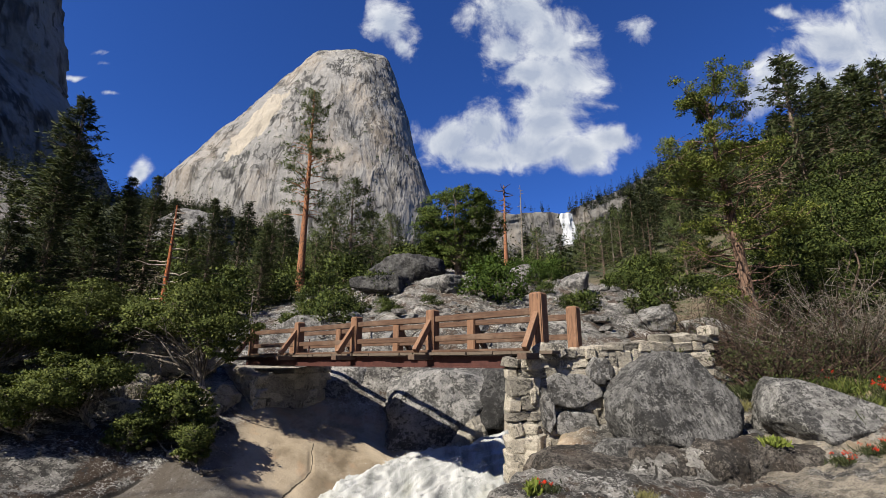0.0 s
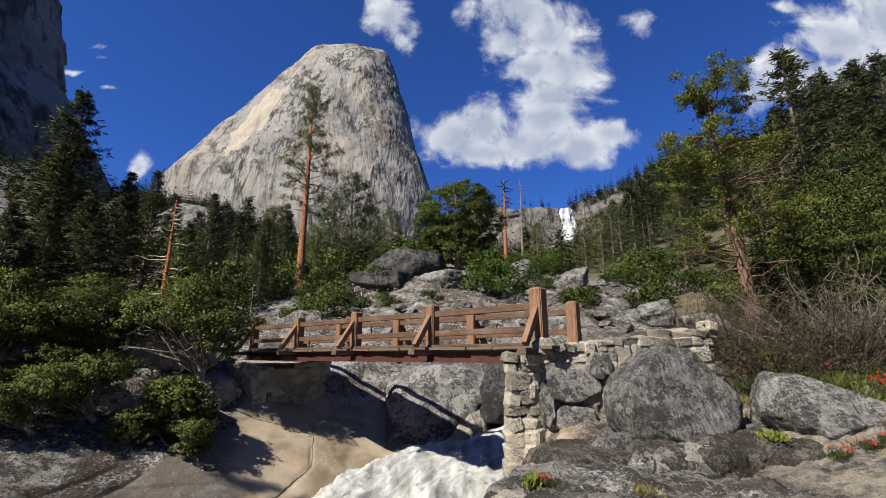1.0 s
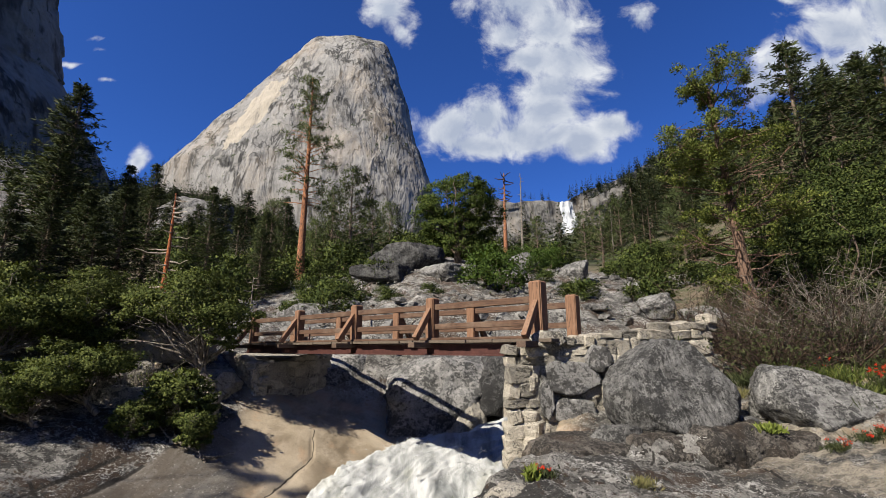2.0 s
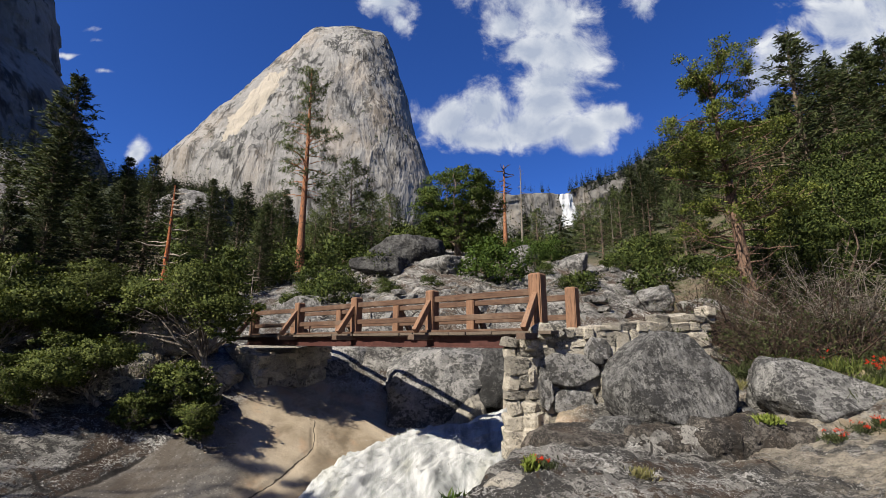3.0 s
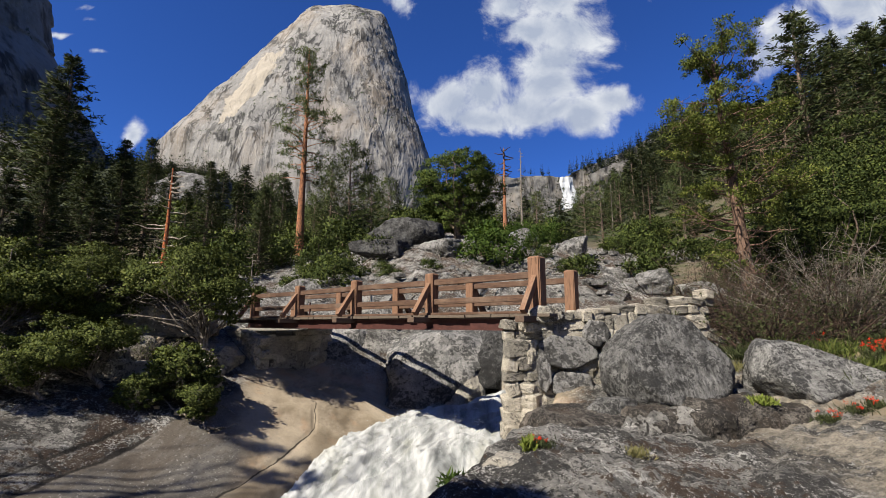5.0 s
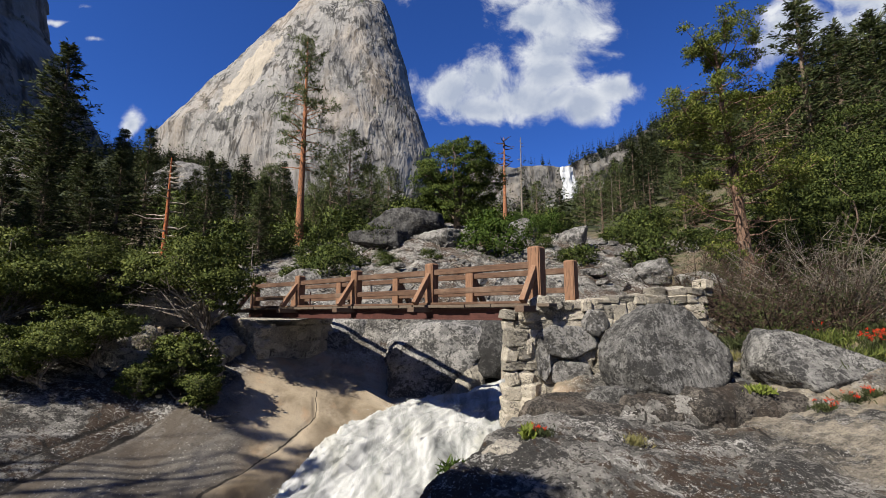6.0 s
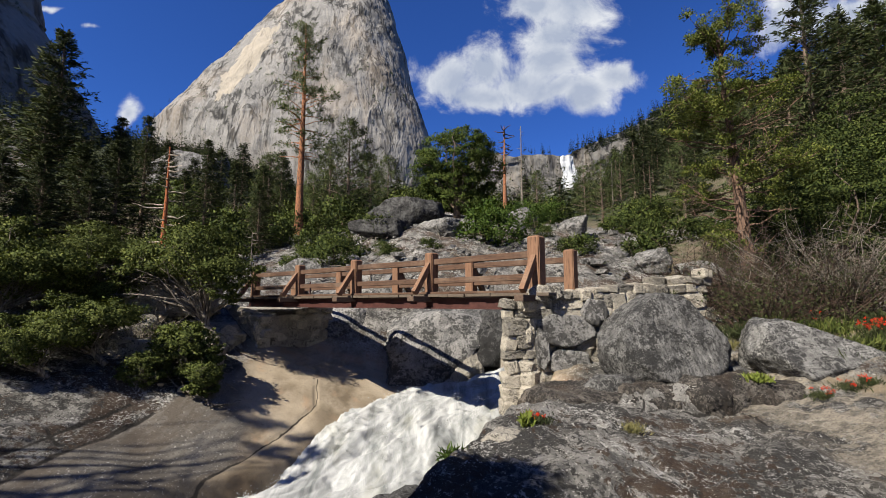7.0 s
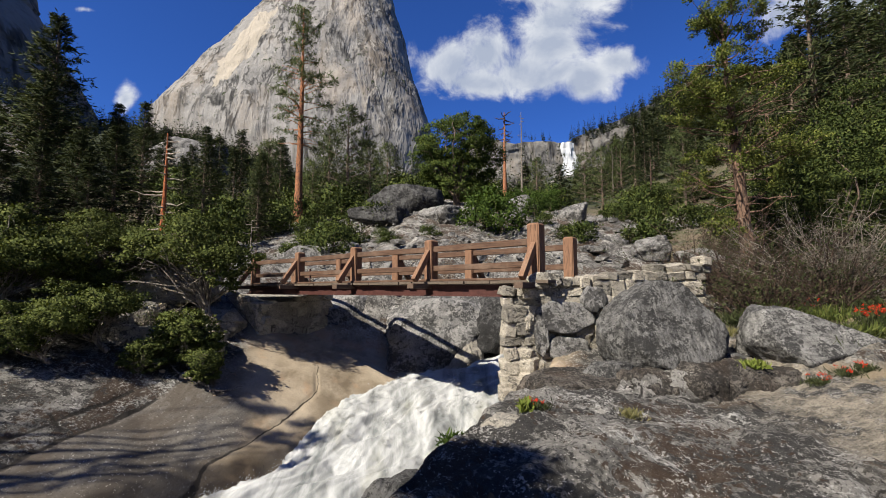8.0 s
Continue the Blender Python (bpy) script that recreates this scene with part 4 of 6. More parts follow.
def build_bridge():
    br = thing("footbridge", (2.11, 10.0, DECK), "weathered red-brown timber footbridge on steel girders over the rapids", "bridge", turn=139.8)
    width = 1.78
    length = 4 * SPAN
    gm = i_beam(length - 0.35, 0.28, 0.2)
    for y in (0.10, -width - 0.10):
        g = part("girder", gm, STEEL, br, "red-brown painted steel girder")
        g.location = (0.62, y - 0.02, -0.23)
    bm = bmesh.new()
    beam_bm(bm, (0, 0.27, 0), (0, -width - 0.27, 0), 0.249, 0.07, bevel=0.008)
    plank = mesh_bm("plank", bm)
    n = int((length + 0.8) / 0.25)
    for k in range(n):
        p = part("plank", plank, WOOD_DECK, br)
        p.location = (-0.3 + 0.25 * k, random.uniform(-0.03, 0.03), -0.035 + random.uniform(-0.006, 0.004))
        p.rotation_euler = (random.uniform(-0.004, 0.004), random.uniform(-0.01, 0.01), random.uniform(-0.002, 0.002))
    pm = post_mesh(0.27, 1.2)
    for side, y0 in ((1, 0.0), (-1, -width)):
        for k in range(5):
            x = SPAN * k
            big = 1.12 if (k == 0 and side == 1) else 1.0
            p = part("post", pm, WOOD_POST, br)
            p.location, p.scale = (x, y0, -0.06), (big, big, big * random.uniform(0.97, 1.0))
            if k or side == 1:
                timber("brace", (x - 0.01, y0 + side * 0.66, 0.03), (x - 0.01, y0 + side * 0.10, 0.80), 0.15, 0.13, WOOD_POST, br, up=(1, 0, 0))
        for k in range(4):
            for zc, hh in ((0.86, 0.15), (0.36, 0.14)):
                off = 0.0
                timber("rail", (SPAN * k + 0.10, y0 + off, zc + random.uniform(-0.012, 0.012)), (SPAN * (k + 1) - 0.10, y0 + off, zc + random.uniform(-0.012, 0.012)), 0.13, hh, WOOD_RAIL, br)
        timber("kerb_timber", (0.1, y0 + side * 0.10, 0.035), (length, y0 + side * 0.10, 0.035), 0.14, 0.06, WOOD_RAIL, br, "brown worn edge timber")
    for k in range(5):
        x = SPAN * k
        timber("outrigger", (x, 0.80, -0.115), (x, -width - 0.80, -0.115), 0.22, 0.13, WOOD_DARK, br, "stout cross timber carrying the braces")
    bm = bmesh.new()
    beam_bm(bm, (0, 0, 0), (0, 0, 0.65), 0.045, 0.045, up=(1, 0, 0), bevel=0.004)
    pole = part("sign_pole", mesh_bm("sign_pole", bm), STEEL, br, "thin dark upright rod")
    pole.location = (SPAN * 3.6, -width + 0.1, 0)
    return br


build_bridge()


# ---------------------------------------------------------------- boulders and stonework
def boulder_mesh(name, size, seed, planes=(), sub=4, rough=0.09, sharp=22.0, groove=0.0):
    """A convex block cut by planes (normal, distance), its edges worn round, then roughened."""
    rng = np.random.default_rng(seed)
    bm = bmesh.new()
    bmesh.ops.create_icosphere(bm, subdivisions=sub, radius=1)
    v = np.array([w.co[:] for w in bm.verts])
    f = [[w.index for w in q.verts] for q in bm.faces]
    bm.free()
    pl = [(np.array(n, float) / np.linalg.norm(n), d) for n, d in planes]
    if not pl:
        for _ in range(16):
            n = rng.normal(size=3)
            pl.append((n / np.linalg.norm(n), rng.uniform(0.70, 0.95)))
        pl += [(np.array([0, 0, 1.0]), 0.85), (np.array([0, 0, -1.0]), 0.8)]
    acc = 0.0
    for n, d in pl:
        acc = acc + np.clip(v @ n / d, 0, None) ** sharp
    r = 1 / (acc + 1e-6) ** (1 / sharp)
    r = np.minimum(r, 2.2)
    p = v * r[:, None]
    o = rng.uniform(0, 50, 3)
    p = p * (1 + rough * fbm(p * 1.6 + o, 4, seed) + 0.4 * rough * ridged(p * 3.1 + o, 3, seed + 3))[:, None]
    if groove:
        p = p * (1 + groove * ridged(p * np.array([5.5, 5.5, 1.6]) + o, 5, seed + 6) + 0.5 * groove * ridged(p * 14 + o, 3, seed + 8))[:, None]
    return mesh_of(name, p * np.array(size), f)


def boulder(at, size, seed, mat, label, planes=(), sub=4, turn=(0, 0, 0), rough=0.09, sharp=22.0, group="granite boulders", groove=0.022):
    ob = part("boulder", boulder_mesh("boulder", size, seed, planes, sub, rough, sharp, groove), mat)
    ob.matrix_world = pose(*at, *turn)
    return tagged(ob, label, "boulder", group)


def rest(x, y, lift=0.0):
    """A place on the ground."""
    return (x, y, float(ground_height(np.array([x]), np.array([y]))[0]) + lift)


boulder((4.25, 8.95, -0.86), (1, 1, 1), 3, GRAN_PEAK, "large dark grey pyramid-shaped granite boulder", planes=[
    ((-0.81, -0.05, 0.59), 0.95), ((-0.68, 0, 0.74), 0.80), ((0.12, 0, 0.99), 1.0), ((0.82, 0, 0.57), 0.90), ((0.03, -0.875, 0.483), 0.64), ((-0.60, -0.70, 0.40), 1.45), ((0.62, -0.68, 0.40), 1.5),
    ((0, 1, 0.1), 1.0), ((0, 0, -1), 1.1)], sub=6, rough=0.035, sharp=130, groove=0.024)
boulder((6.90, 8.40, -0.98), (1.05, 0.95, 0.92), 8, GRAN_PALE, "long pale grey granite boulder sloping down beside red flowers", sub=6, rough=0.05, sharp=80, planes=[
    ((-0.1, -0.05, 1), 0.74), ((0.40, 0, 0.92), 0.44), ((0.05, -0.80, 0.60), 0.46), ((-0.72, -0.25, -0.60), 0.92), ((-0.9, -0.2, 0.3), 1.22), ((0.3, -0.85, -0.4), 0.62), ((1, 0, 0.1), 1.9), ((0, 1, 0.1), 0.8), ((0, 0, -1), 0.8)], groove=0.014)
for bx, by, bz, bs, sd in ((3.05, 8.35, -1.52, 0.42, 151), (3.45, 8.05, -1.56, 0.30, 152), (5.42, 8.45, -1.34, 0.34, 153), (5.05, 8.15, -1.42, 0.26, 154)):
    boulder((bx, by, bz), (bs, bs * 0.8, bs * 0.6), sd, GRAN_PEAK, "dark granite block wedged against the pyramid boulder", sub=5, turn=(0, 0, sd * 53), sharp=40, rough=0.06)
BENCH = "fractured granite bench blocks"
for bx, by, bz, sx, sy, sz, tn, sd in ((2.45, 8.25, -1.90, 0.95, 0.75, 0.42, 6, 201), (3.62, 8.30, -1.86, 0.62, 0.78, 0.50, -9, 202), (4.72, 8.30, -1.70, 0.80, 0.72, 0.50, 5, 203), (5.62, 8.05, -1.72, 0.55, 0.55, 0.40, -14, 204), (3.05, 7.95, -2.0, 0.75, 0.42, 0.36, 3, 205)):
    boulder((bx, by, bz), (sx, sy, sz), sd, GRAN_BENCH, "fractured dark brown granite bench below the boulder", sub=6, turn=(0, 0, tn), rough=0.06, sharp=80, group=BENCH, groove=0.032, planes=[
        ((0, -0.15, 1), 0.94), ((0.05, -0.80, 0.60), 0.98), ((0.1, -1, 0.12), 0.98), ((-1, -0.1, 0.2), 0.98), ((1, -0.1, 0.15), 0.98), ((0, 1, 0), 1), ((0, 0, -1), 1.2), ((-0.6, -0.6, 0.5), 1.12), ((0.5, -0.5, 0.6), 1.14)])
boulder(rest(0.80, 5.55, -0.03), (0.34, 0.26, 0.12), 61, GRAN_BLOCK, "small smooth pale rock at the shelf rim", sub=5, groove=0.01)
SLAB = [((0, 0, 1), 0.9), ((0, -1, 0.15), 0.9), ((0, 1, 0), 1), ((1, 0.2, 0.1), 1), ((-1, 0, 0.1), 1), ((0, 0, -1), 1.2), ((0.1, -0.8, 0.7), 1.12), ((0.7, 0, 0.6), 1.1)]
ROUND = [((0.1, -0.1, 1), 0.80), ((-0.7, -0.2, 0.8), 0.84), ((-0.2, -1, 0.35), 0.85), ((0.5, -0.6, 0.6), 0.86), ((1, -0.1, 0.1), 1.0), ((0, 1, 0), 1), ((0, 0, -1), 1), ((-1, 0, 0), 1.02), ((0.4, -0.8, -0.2), 0.95)]
boulder((0.39, 20.30, -1.76), (2.75, 1.9, 1.75), 21, GRAN_SPECK, "big speckled grey granite boulder under the footbridge", sub=5, turn=(0, 0, 12), planes=ROUND)
boulder((-3.97, 21.50, -1.25), (2.4, 1.6, 1.3), 22, GRAN_SPECK, "pale granite boulder behind the footbridge", sub=5, planes=ROUND, turn=(0, 0, 40))
boulder((2.47, 19.50, -1.36), (1.0, 1.0, 1.2), 23, GRAN_DARK, "dark wet granite boulder in the rapids", sub=5, planes=ROUND)
boulder((0.91, 18.80, -2.57), (0.7, 0.6, 0.75), 24, GRAN_BLOCK, "wet brown granite boulder beside the rapids", sub=5, planes=ROUND)
boulder(rest(-2.70, 33, 0.5), (2.4, 1.6, 1.5), 25, GRAN_DARK, "rounded granite boulder on the knoll", sub=5, planes=ROUND, rough=0.12)
boulder(rest(-3.58, 30, 0.2), (1.3, 1.2, 0.9), 37, GRAN_DARK, "dark granite block on the knoll", sub=5)
boulder(rest(0.24, 31, 0.2), (1.6, 1.2, 0.8), 38, GRAN_GREY, "grey granite block on the knoll", sub=5)
boulder(rest(-7.48, 25, 0.1), (1.7, 1.3, 1.2), 26, GRAN_GREY, "smooth pale granite hump on the knoll", sub=5, planes=ROUND)
boulder(rest(9.75, 34, 0.0), (1.2, 1.4, 1.3), 39, GRAN_GREY, "grey granite outcrop above the trail", sub=5)
boulder(rest(6.67, 36, 0.3), (1.5, 1.4, 1.4), 40, GRAN_GREY, "grey granite outcrop above the trail", sub=5)
boulder((6.16, 13.00, 1.16), (0.55, 0.45, 0.42), 27, GRAN_GREY, "grey granite block on top of the trail wall", sub=5)
boulder((7.44, 13.20, 0.87), (0.6, 0.5, 0.42), 28, GRAN_GREY, "grey granite block on top of the trail wall", sub=5)
boulder(rest(-70, 120, 3.5), (8.5, 6, 8), 29, GRAN_GREY, "rounded granite outcrop on the wooded slope", sub=5, planes=ROUND)
boulder(rest(-10.47, 16.5, 0.4), (1.6, 1.1, 0.8), 34, GRAN_BLOCK, "pale granite boulder among the oaks", sub=5, planes=ROUND)
boulder(rest(-7.76, 16.2, 0.1), (0.7, 0.6, 0.5), 45, GRAN_BLOCK, "pale granite boulder among the oaks", sub=5, planes=ROUND, turn=(0, 0, 70))
for bx, by, bs, sd in ((-8.6, 13.7, 0.62, 141), (-9.3, 13.3, 0.5, 142), (-7.9, 13.9, 0.42, 143), (-7.4, 14.6, 0.55, 144), (-9.9, 14.2, 0.8, 145)):
    boulder(rest(bx, by, 0.05), (bs, bs * 0.8, bs * 0.6), sd, GRAN_BLOCK, "pale granite boulder among the oaks", sub=4, planes=ROUND, turn=(0, 0, sd * 37))
boulder(rest(-8.2, 14.4, 0.05), (0.5, 0.4, 0.35), 46, GRAN_BLOCK, "small pale granite rock on the ledge", sub=4, planes=ROUND)
boulder(rest(-15.17, 17, 0.2), (3.2, 1.6, 0.5), 35, GRAN_DARK, "long grey granite ledge under the firs", sub=5, turn=(0, -8, 10), planes=SLAB)
boulder((-0.62, 5.90, -2.80), (0.50, 0.48, 0.45), 36, GRAN_DARK, "mossy granite boulder at the edge of the rapids", sub=5)


def stone_shape(seed):
    """An unevenly squared stone about one unit in size."""
    rng = np.random.default_rng(seed)
    bm = bmesh.new()
    bmesh.ops.create_cube(bm, size=1)
    for v in bm.verts:
        v.co = v.co + Vector(rng.uniform(-0.13, 0.13, 3))
    bmesh.ops.bevel(bm, geom=list(bm.edges), offset=0.12, segments=1, affect="EDGES", profile=0.5)
    for v in bm.verts:
        v.co = v.co + Vector(rng.uniform(-0.04, 0.04, 3))
    return mesh_bm("stone", bm)


STONES = [stone_shape(100 + k) for k in range(14)]
for st in STONES:
    st.materials.append(GRAN_WALL)
STONES_GREY = [stone_shape(200 + k) for k in range(6)]
for st in STONES_GREY:
    st.materials.append(GRAN_BLOCK)


def lay_wall(parent, a, b, z0, za, zb, course, seed, batter=0.0, skip=None, thick=0.4, grey=0.25):
    """Rubble courses from a to b (plan), from z0 up to a top that runs from za to zb."""
    rng = np.random.default_rng(seed)
    a, b = np.array(a, float), np.array(b, float)
    ln = np.linalg.norm(b - a)
    e = (b - a) / ln
    nrm = np.array([e[1], -e[0]])
    turn = math.atan2(e[1], e[0])
    z = z0
    top = max(za, zb)
    while z < top - 0.04:
        h = course * rng.uniform(0.65, 1.4)
        s = rng.uniform(-0.15, 0)
        while s < ln:
            w = course * rng.uniform(0.7, 1.9)
            c = s + w / 2
            lim = za + (zb - za) * np.clip(c / ln, 0, 1)
            hh = min(h, lim - z)
            s += w
            if hh < 0.12 or (skip and skip(c, z + hh / 2)) or c < 0 or c > ln:
                continue
            lib = STONES_GREY if rng.random() < grey else STONES
            st = part("stone", lib[rng.integers(len(lib))], None, parent)
            bulge = rng.uniform(-0.04, 0.05) + batter * (top - z)
            pos = a + e * c + nrm * bulge - nrm * thick * 0.5
            st.matrix_world = Matrix.Translation((pos[0], pos[1], z + hh / 2)) @ Matrix.Rotation(turn + rng.uniform(-0.12, 0.12), 4, "Z") @ Matrix.Rotation(rng.uniform(-0.16, 0.16), 4, "Y") @ Matrix.Diagonal((w * 1.10, thick, hh * rng.uniform(1.06, 1.18), 1))
        z += h


def core(parent, a, b, z0, z1, z2, back, inset, name="wall_core"):
    """The mortared filling behind the facing stones."""
    a, b = np.array(a, float), np.array(b, float)
    e = (b - a) / np.linalg.norm(b - a)
    n = np.array([-e[1], e[0]])
    p = [a + n * inset, b + n * inset, b + n * (inset + back), a + n * (inset + back)]
    v = [(q[0], q[1], z0) for q in p] + [(p[0][0], p[0][1], z1), (p[1][0], p[1][1], z2), (p[2][0], p[2][1], z2), (p[3][0], p[3][1], z1)]
    f = [[0, 3, 2, 1], [4, 5, 6, 7], [0, 1, 5, 4], [1, 2, 6, 5], [2, 3, 7, 6], [3, 0, 4, 7]]
    return part(name, mesh_of(name, v, f, False), GRAN_BLOCK, parent, "grey mortared rubble filling")


def build_abutment():
    wall = tagged(new("abutment_wall"), "pale granite rubble abutment and trail retaining wall", "stone wall", kind="structure")
    A, M, C = (1.42, 9.75), (3.5, 10.0), (6.3, 10.65)
    bigs = [(1.26, -0.60, 0.66, 0.36, 0, GRAN_GREY), (1.32, -1.28, 0.46, 0.27, 1, GRAN_GREY), (0.72, -1.02, 0.14, 0.42, 2, GRAN_GREY), (1.92, -0.22, 0.30, 0.29, 3, GRAN_GREY), (0.82, 0.20, 0.36, 0.19, 4, GRAN_BLOCK)]

    def skip(c, z):
        return any(((c - a) / (p + 0.02)) ** 2 + ((z - b) / (q + 0.02)) ** 2 < 0.8 for a, b, p, q, k, m in bigs)

    lay_wall(wall, A, M, -2.7, 0.16, 0.34, 0.25, 5, batter=-0.02, skip=skip, grey=0.3)
    lay_wall(wall, M, C, -1.6, 0.34, 0.78, 0.28, 6, grey=0.25)
    lay_wall(wall, (3.3, 12.2), (1.66, 10.05), -2.4, 0.10, 0.10, 0.27, 7, grey=0.1)
    core(wall, (1.75, 9.8), M, -2.9, 0.0, 0.2, 1.2, 0.06)
    core(wall, M, C, -1.8, 0.2, 0.6, 1.2, 0.08)
    e = np.array([2.08, 0.25]) / np.hypot(2.08, 0.25)
    for c, z, p, q, k, mat in bigs:
        pl = [((0, -1, 0.05), 0.62), ((0, 1, 0), 1), ((1, -0.1, 0.2), 0.92), ((-1, -0.1, -0.1), 0.94), ((0.15, 0, 1), 0.9), ((-0.1, 0, -1), 0.88), ((0.7, 0, 0.8), 0.98), ((-0.75, 0, 0.6), 1.0), ((-0.6, -0.2, -0.8), 0.98), ((0.6, -0.3, -0.7), 0.95)]
        st = part("stone", boulder_mesh("stone", (p * 1.08, 0.5, q * 1.08), 51 + k, pl, 5, 0.06, 26), mat, wall, "large lichened granite block")
        st.matrix_world = pose(1.42 + e[0] * c, 9.98 + e[1] * c, z, 0, 0, 7)
    return wall


build_abutment()


def build_left_abutment():
    wall = tagged(new("abutment_wall_far"), "cream granite rubble abutment at the far end of the footbridge", "stone wall", kind="structure")
    e = np.array([-0.764, 0.646])
    n = np.array([0.646, 0.764])
    end = np.array([2.11, 10.0]) + e * 11.0
    a = end - n * 0.55
    b = end + n * 2.4
    c = a + e * 3.0
    lay_wall(wall, c, a, -2.0, -0.05, -0.45, 0.30, 15, grey=0.15)
    lay_wall(wall, a, b, -2.2, -0.45, -0.15, 0.30, 16, grey=0.15)
    core(wall, c, a, -2.2, -0.1, -0.5, 2.6, 0.24)
    return wall


build_left_abutment()


# ---------------------------------------------------------------- plants
def unit(v):
    return v / (np.linalg.norm(v, axis=-1, keepdims=True) + 1e-9)


def blades(at, way, length, width, rng, fold=0.25):
    """Leaf or needle-spray quads: each from its foot along its own way, as (vertices, faces)."""
    n = len(at)
    way = unit(way)
    side = unit(np.cross(way, rng.normal(size=(n, 3))))
    up = np.cross(side, way)
    ln = np.broadcast_to(length, (n,))[:, None]
    wd = np.broadcast_to(width, (n,))[:, None]
    mid = at + way * ln * 0.5 + up * ln * fold * 0.3
    v = np.stack([at, mid + side * wd * 0.5, at + way * ln, mid - side * wd * 0.5], 1).reshape(-1, 3)
    return v, np.arange(4 * n).reshape(n, 4)


def quads_mesh(name, v, f, out=None):
    me = bpy.data.meshes.new(name)
    n = len(f)
    f = np.array(f)
    if out is not None:
        # turn every leaf's upper side outwards and let the mass of the crown shade softly
        out = unit(out)
        p = v.reshape(-1, 4, 3)
        face = unit(np.cross(p[:, 2] - p[:, 0], p[:, 3] - p[:, 1]))
        back = (face * out).sum(1) < 0
        f[back] = f[back][:, ::-1]
        face[back] *= -1
        soft = np.repeat(unit(out * 0.75 + face * 0.45), 4, 0)
    me.vertices.add(len(v))
    me.vertices.foreach_set("co", np.ascontiguousarray(v, np.float32).ravel())
    me.loops.add(4 * n)
    me.loops.foreach_set("vertex_index", np.ascontiguousarray(f, np.int32).ravel())
    me.polygons.add(n)
    me.polygons.foreach_set("loop_start", np.arange(0, 4 * n, 4, dtype=np.int32))
    me.update(calc_edges=True)
    me.validate()
    if out is not None:
        me.polygons.foreach_set("use_smooth", [True] * n)
        me.normals_split_custom_set_from_vertices(soft.tolist())
    return me


def trunk_mesh(h, r, rng, lean=(0, 0), bend=0.03, sides=10, segs=14, top=0.12):
    t = np.linspace(0, 1, segs)
    wob = np.cumsum(rng.normal(0, bend * h / segs, (segs, 2)), 0)
    pts = np.stack([lean[0] * t * h + wob[:, 0], lean[1] * t * h + wob[:, 1], t * h], 1)
    pts[:, :2] -= pts[0, :2]
    rad = r * (1 - t * (1 - top)) * (1 + 0.35 * np.exp(-t * 22))
    return pts, rad


def conifer_meshes(h, r, spread, base, whorls, per, tufts, seed, size=0.32, droop=0.25, up0=0.1, ragged=0.35, bend=0.012, power=0.8, burst=False, dead=0.0):
    """Trunk with its bare limbs, and the needle sprays along the limbs."""
    rng = np.random.default_rng(seed)
    pts, rad = trunk_mesh(h, r, rng, bend=bend)
    wood = Pile()
    wood.add(*tube(pts, rad, 10))
    at, way, ln, outs = [], [], [], []
    for k in range(whorls):
        t = base + (1 - base) * ((k + rng.uniform(0, 0.8)) / whorls) ** 0.92
        t = min(t, 0.995)
        foot = np.array([np.interp(t, np.linspace(0, 1, len(pts)), pts[:, c]) for c in range(3)])
        u = (t - base) / (1 - base)
        reach = spread * ((1 - u) ** power * min(1, 0.55 + 2.2 * u)) + 0.12
        for j in range(per):
            a = rng.uniform(0, 2 * np.pi)
            L = reach * rng.uniform(1 - ragged, 1 + ragged * 0.6)
            s = np.linspace(0, 1, 6)
            rise = (up0 + 0.5 * u) * L * s - droop * (1 - u) * L * s ** 2 + rng.normal(0, 0.03 * L)*s
            side = rng.normal(0, 0.12) * L * s ** 2
            bx = foot + np.stack([np.cos(a) * L * s - np.sin(a) * side, np.sin(a) * L * s + np.cos(a) * side, rise], 1)
            br = max(0.008, 0.022 * L * 0.5 + 0.10 * r * (1 - u))
            wood.add(*tube(bx[::2] if len(bx) > 5 else bx, (br * (1 - 0.85 * s))[::2], 3))
            if rng.random() < dead:
                continue
            m = max(3, int(tufts * (0.45 + 0.55 * L / (spread + 0.1))))
            if burst:
                w = rng.uniform(0.45, 1.02, m) ** 0.6
            else:
                w = rng.uniform(0.18, 1.03, m)
            for q in w:
                c = np.array([np.interp(q, s, bx[:, i]) for i in range(3)])
                n = 5 if burst else 3
                d = np.array([np.cos(a), np.sin(a), 0.15])
                rnd = rng.normal(size=(n, 3))
                if not burst:
                    rnd[:, 2] *= 0.45
                    rnd[:, 2] -= 0.1
                else:
                    rnd[:, 2] += 0.35
                c = c + rng.normal(0, size * (0.55 if burst else 0.35), 3) * (1, 1, 0.6)
                at.append(np.repeat(c[None], n, 0) + rng.normal(0, size * 0.15, (n, 3)))
                way.append(unit(d * (0.5 if burst else 0.9) + rnd * 0.75))
                ln.append(size * rng.uniform(0.7, 1.35, n))
                outs.append(np.repeat((np.array([np.cos(a), np.sin(a), 0.55]) + rng.normal(0, 0.35, 3))[None], n, 0))
    at, way, ln = np.concatenate(at), np.concatenate(way), np.concatenate(ln)
    v, f = blades(at, way, ln, ln * (0.16 if burst else 0.22), rng)
    return wood.mesh("trunk"), quads_mesh("crown", v, f, np.concatenate(outs))


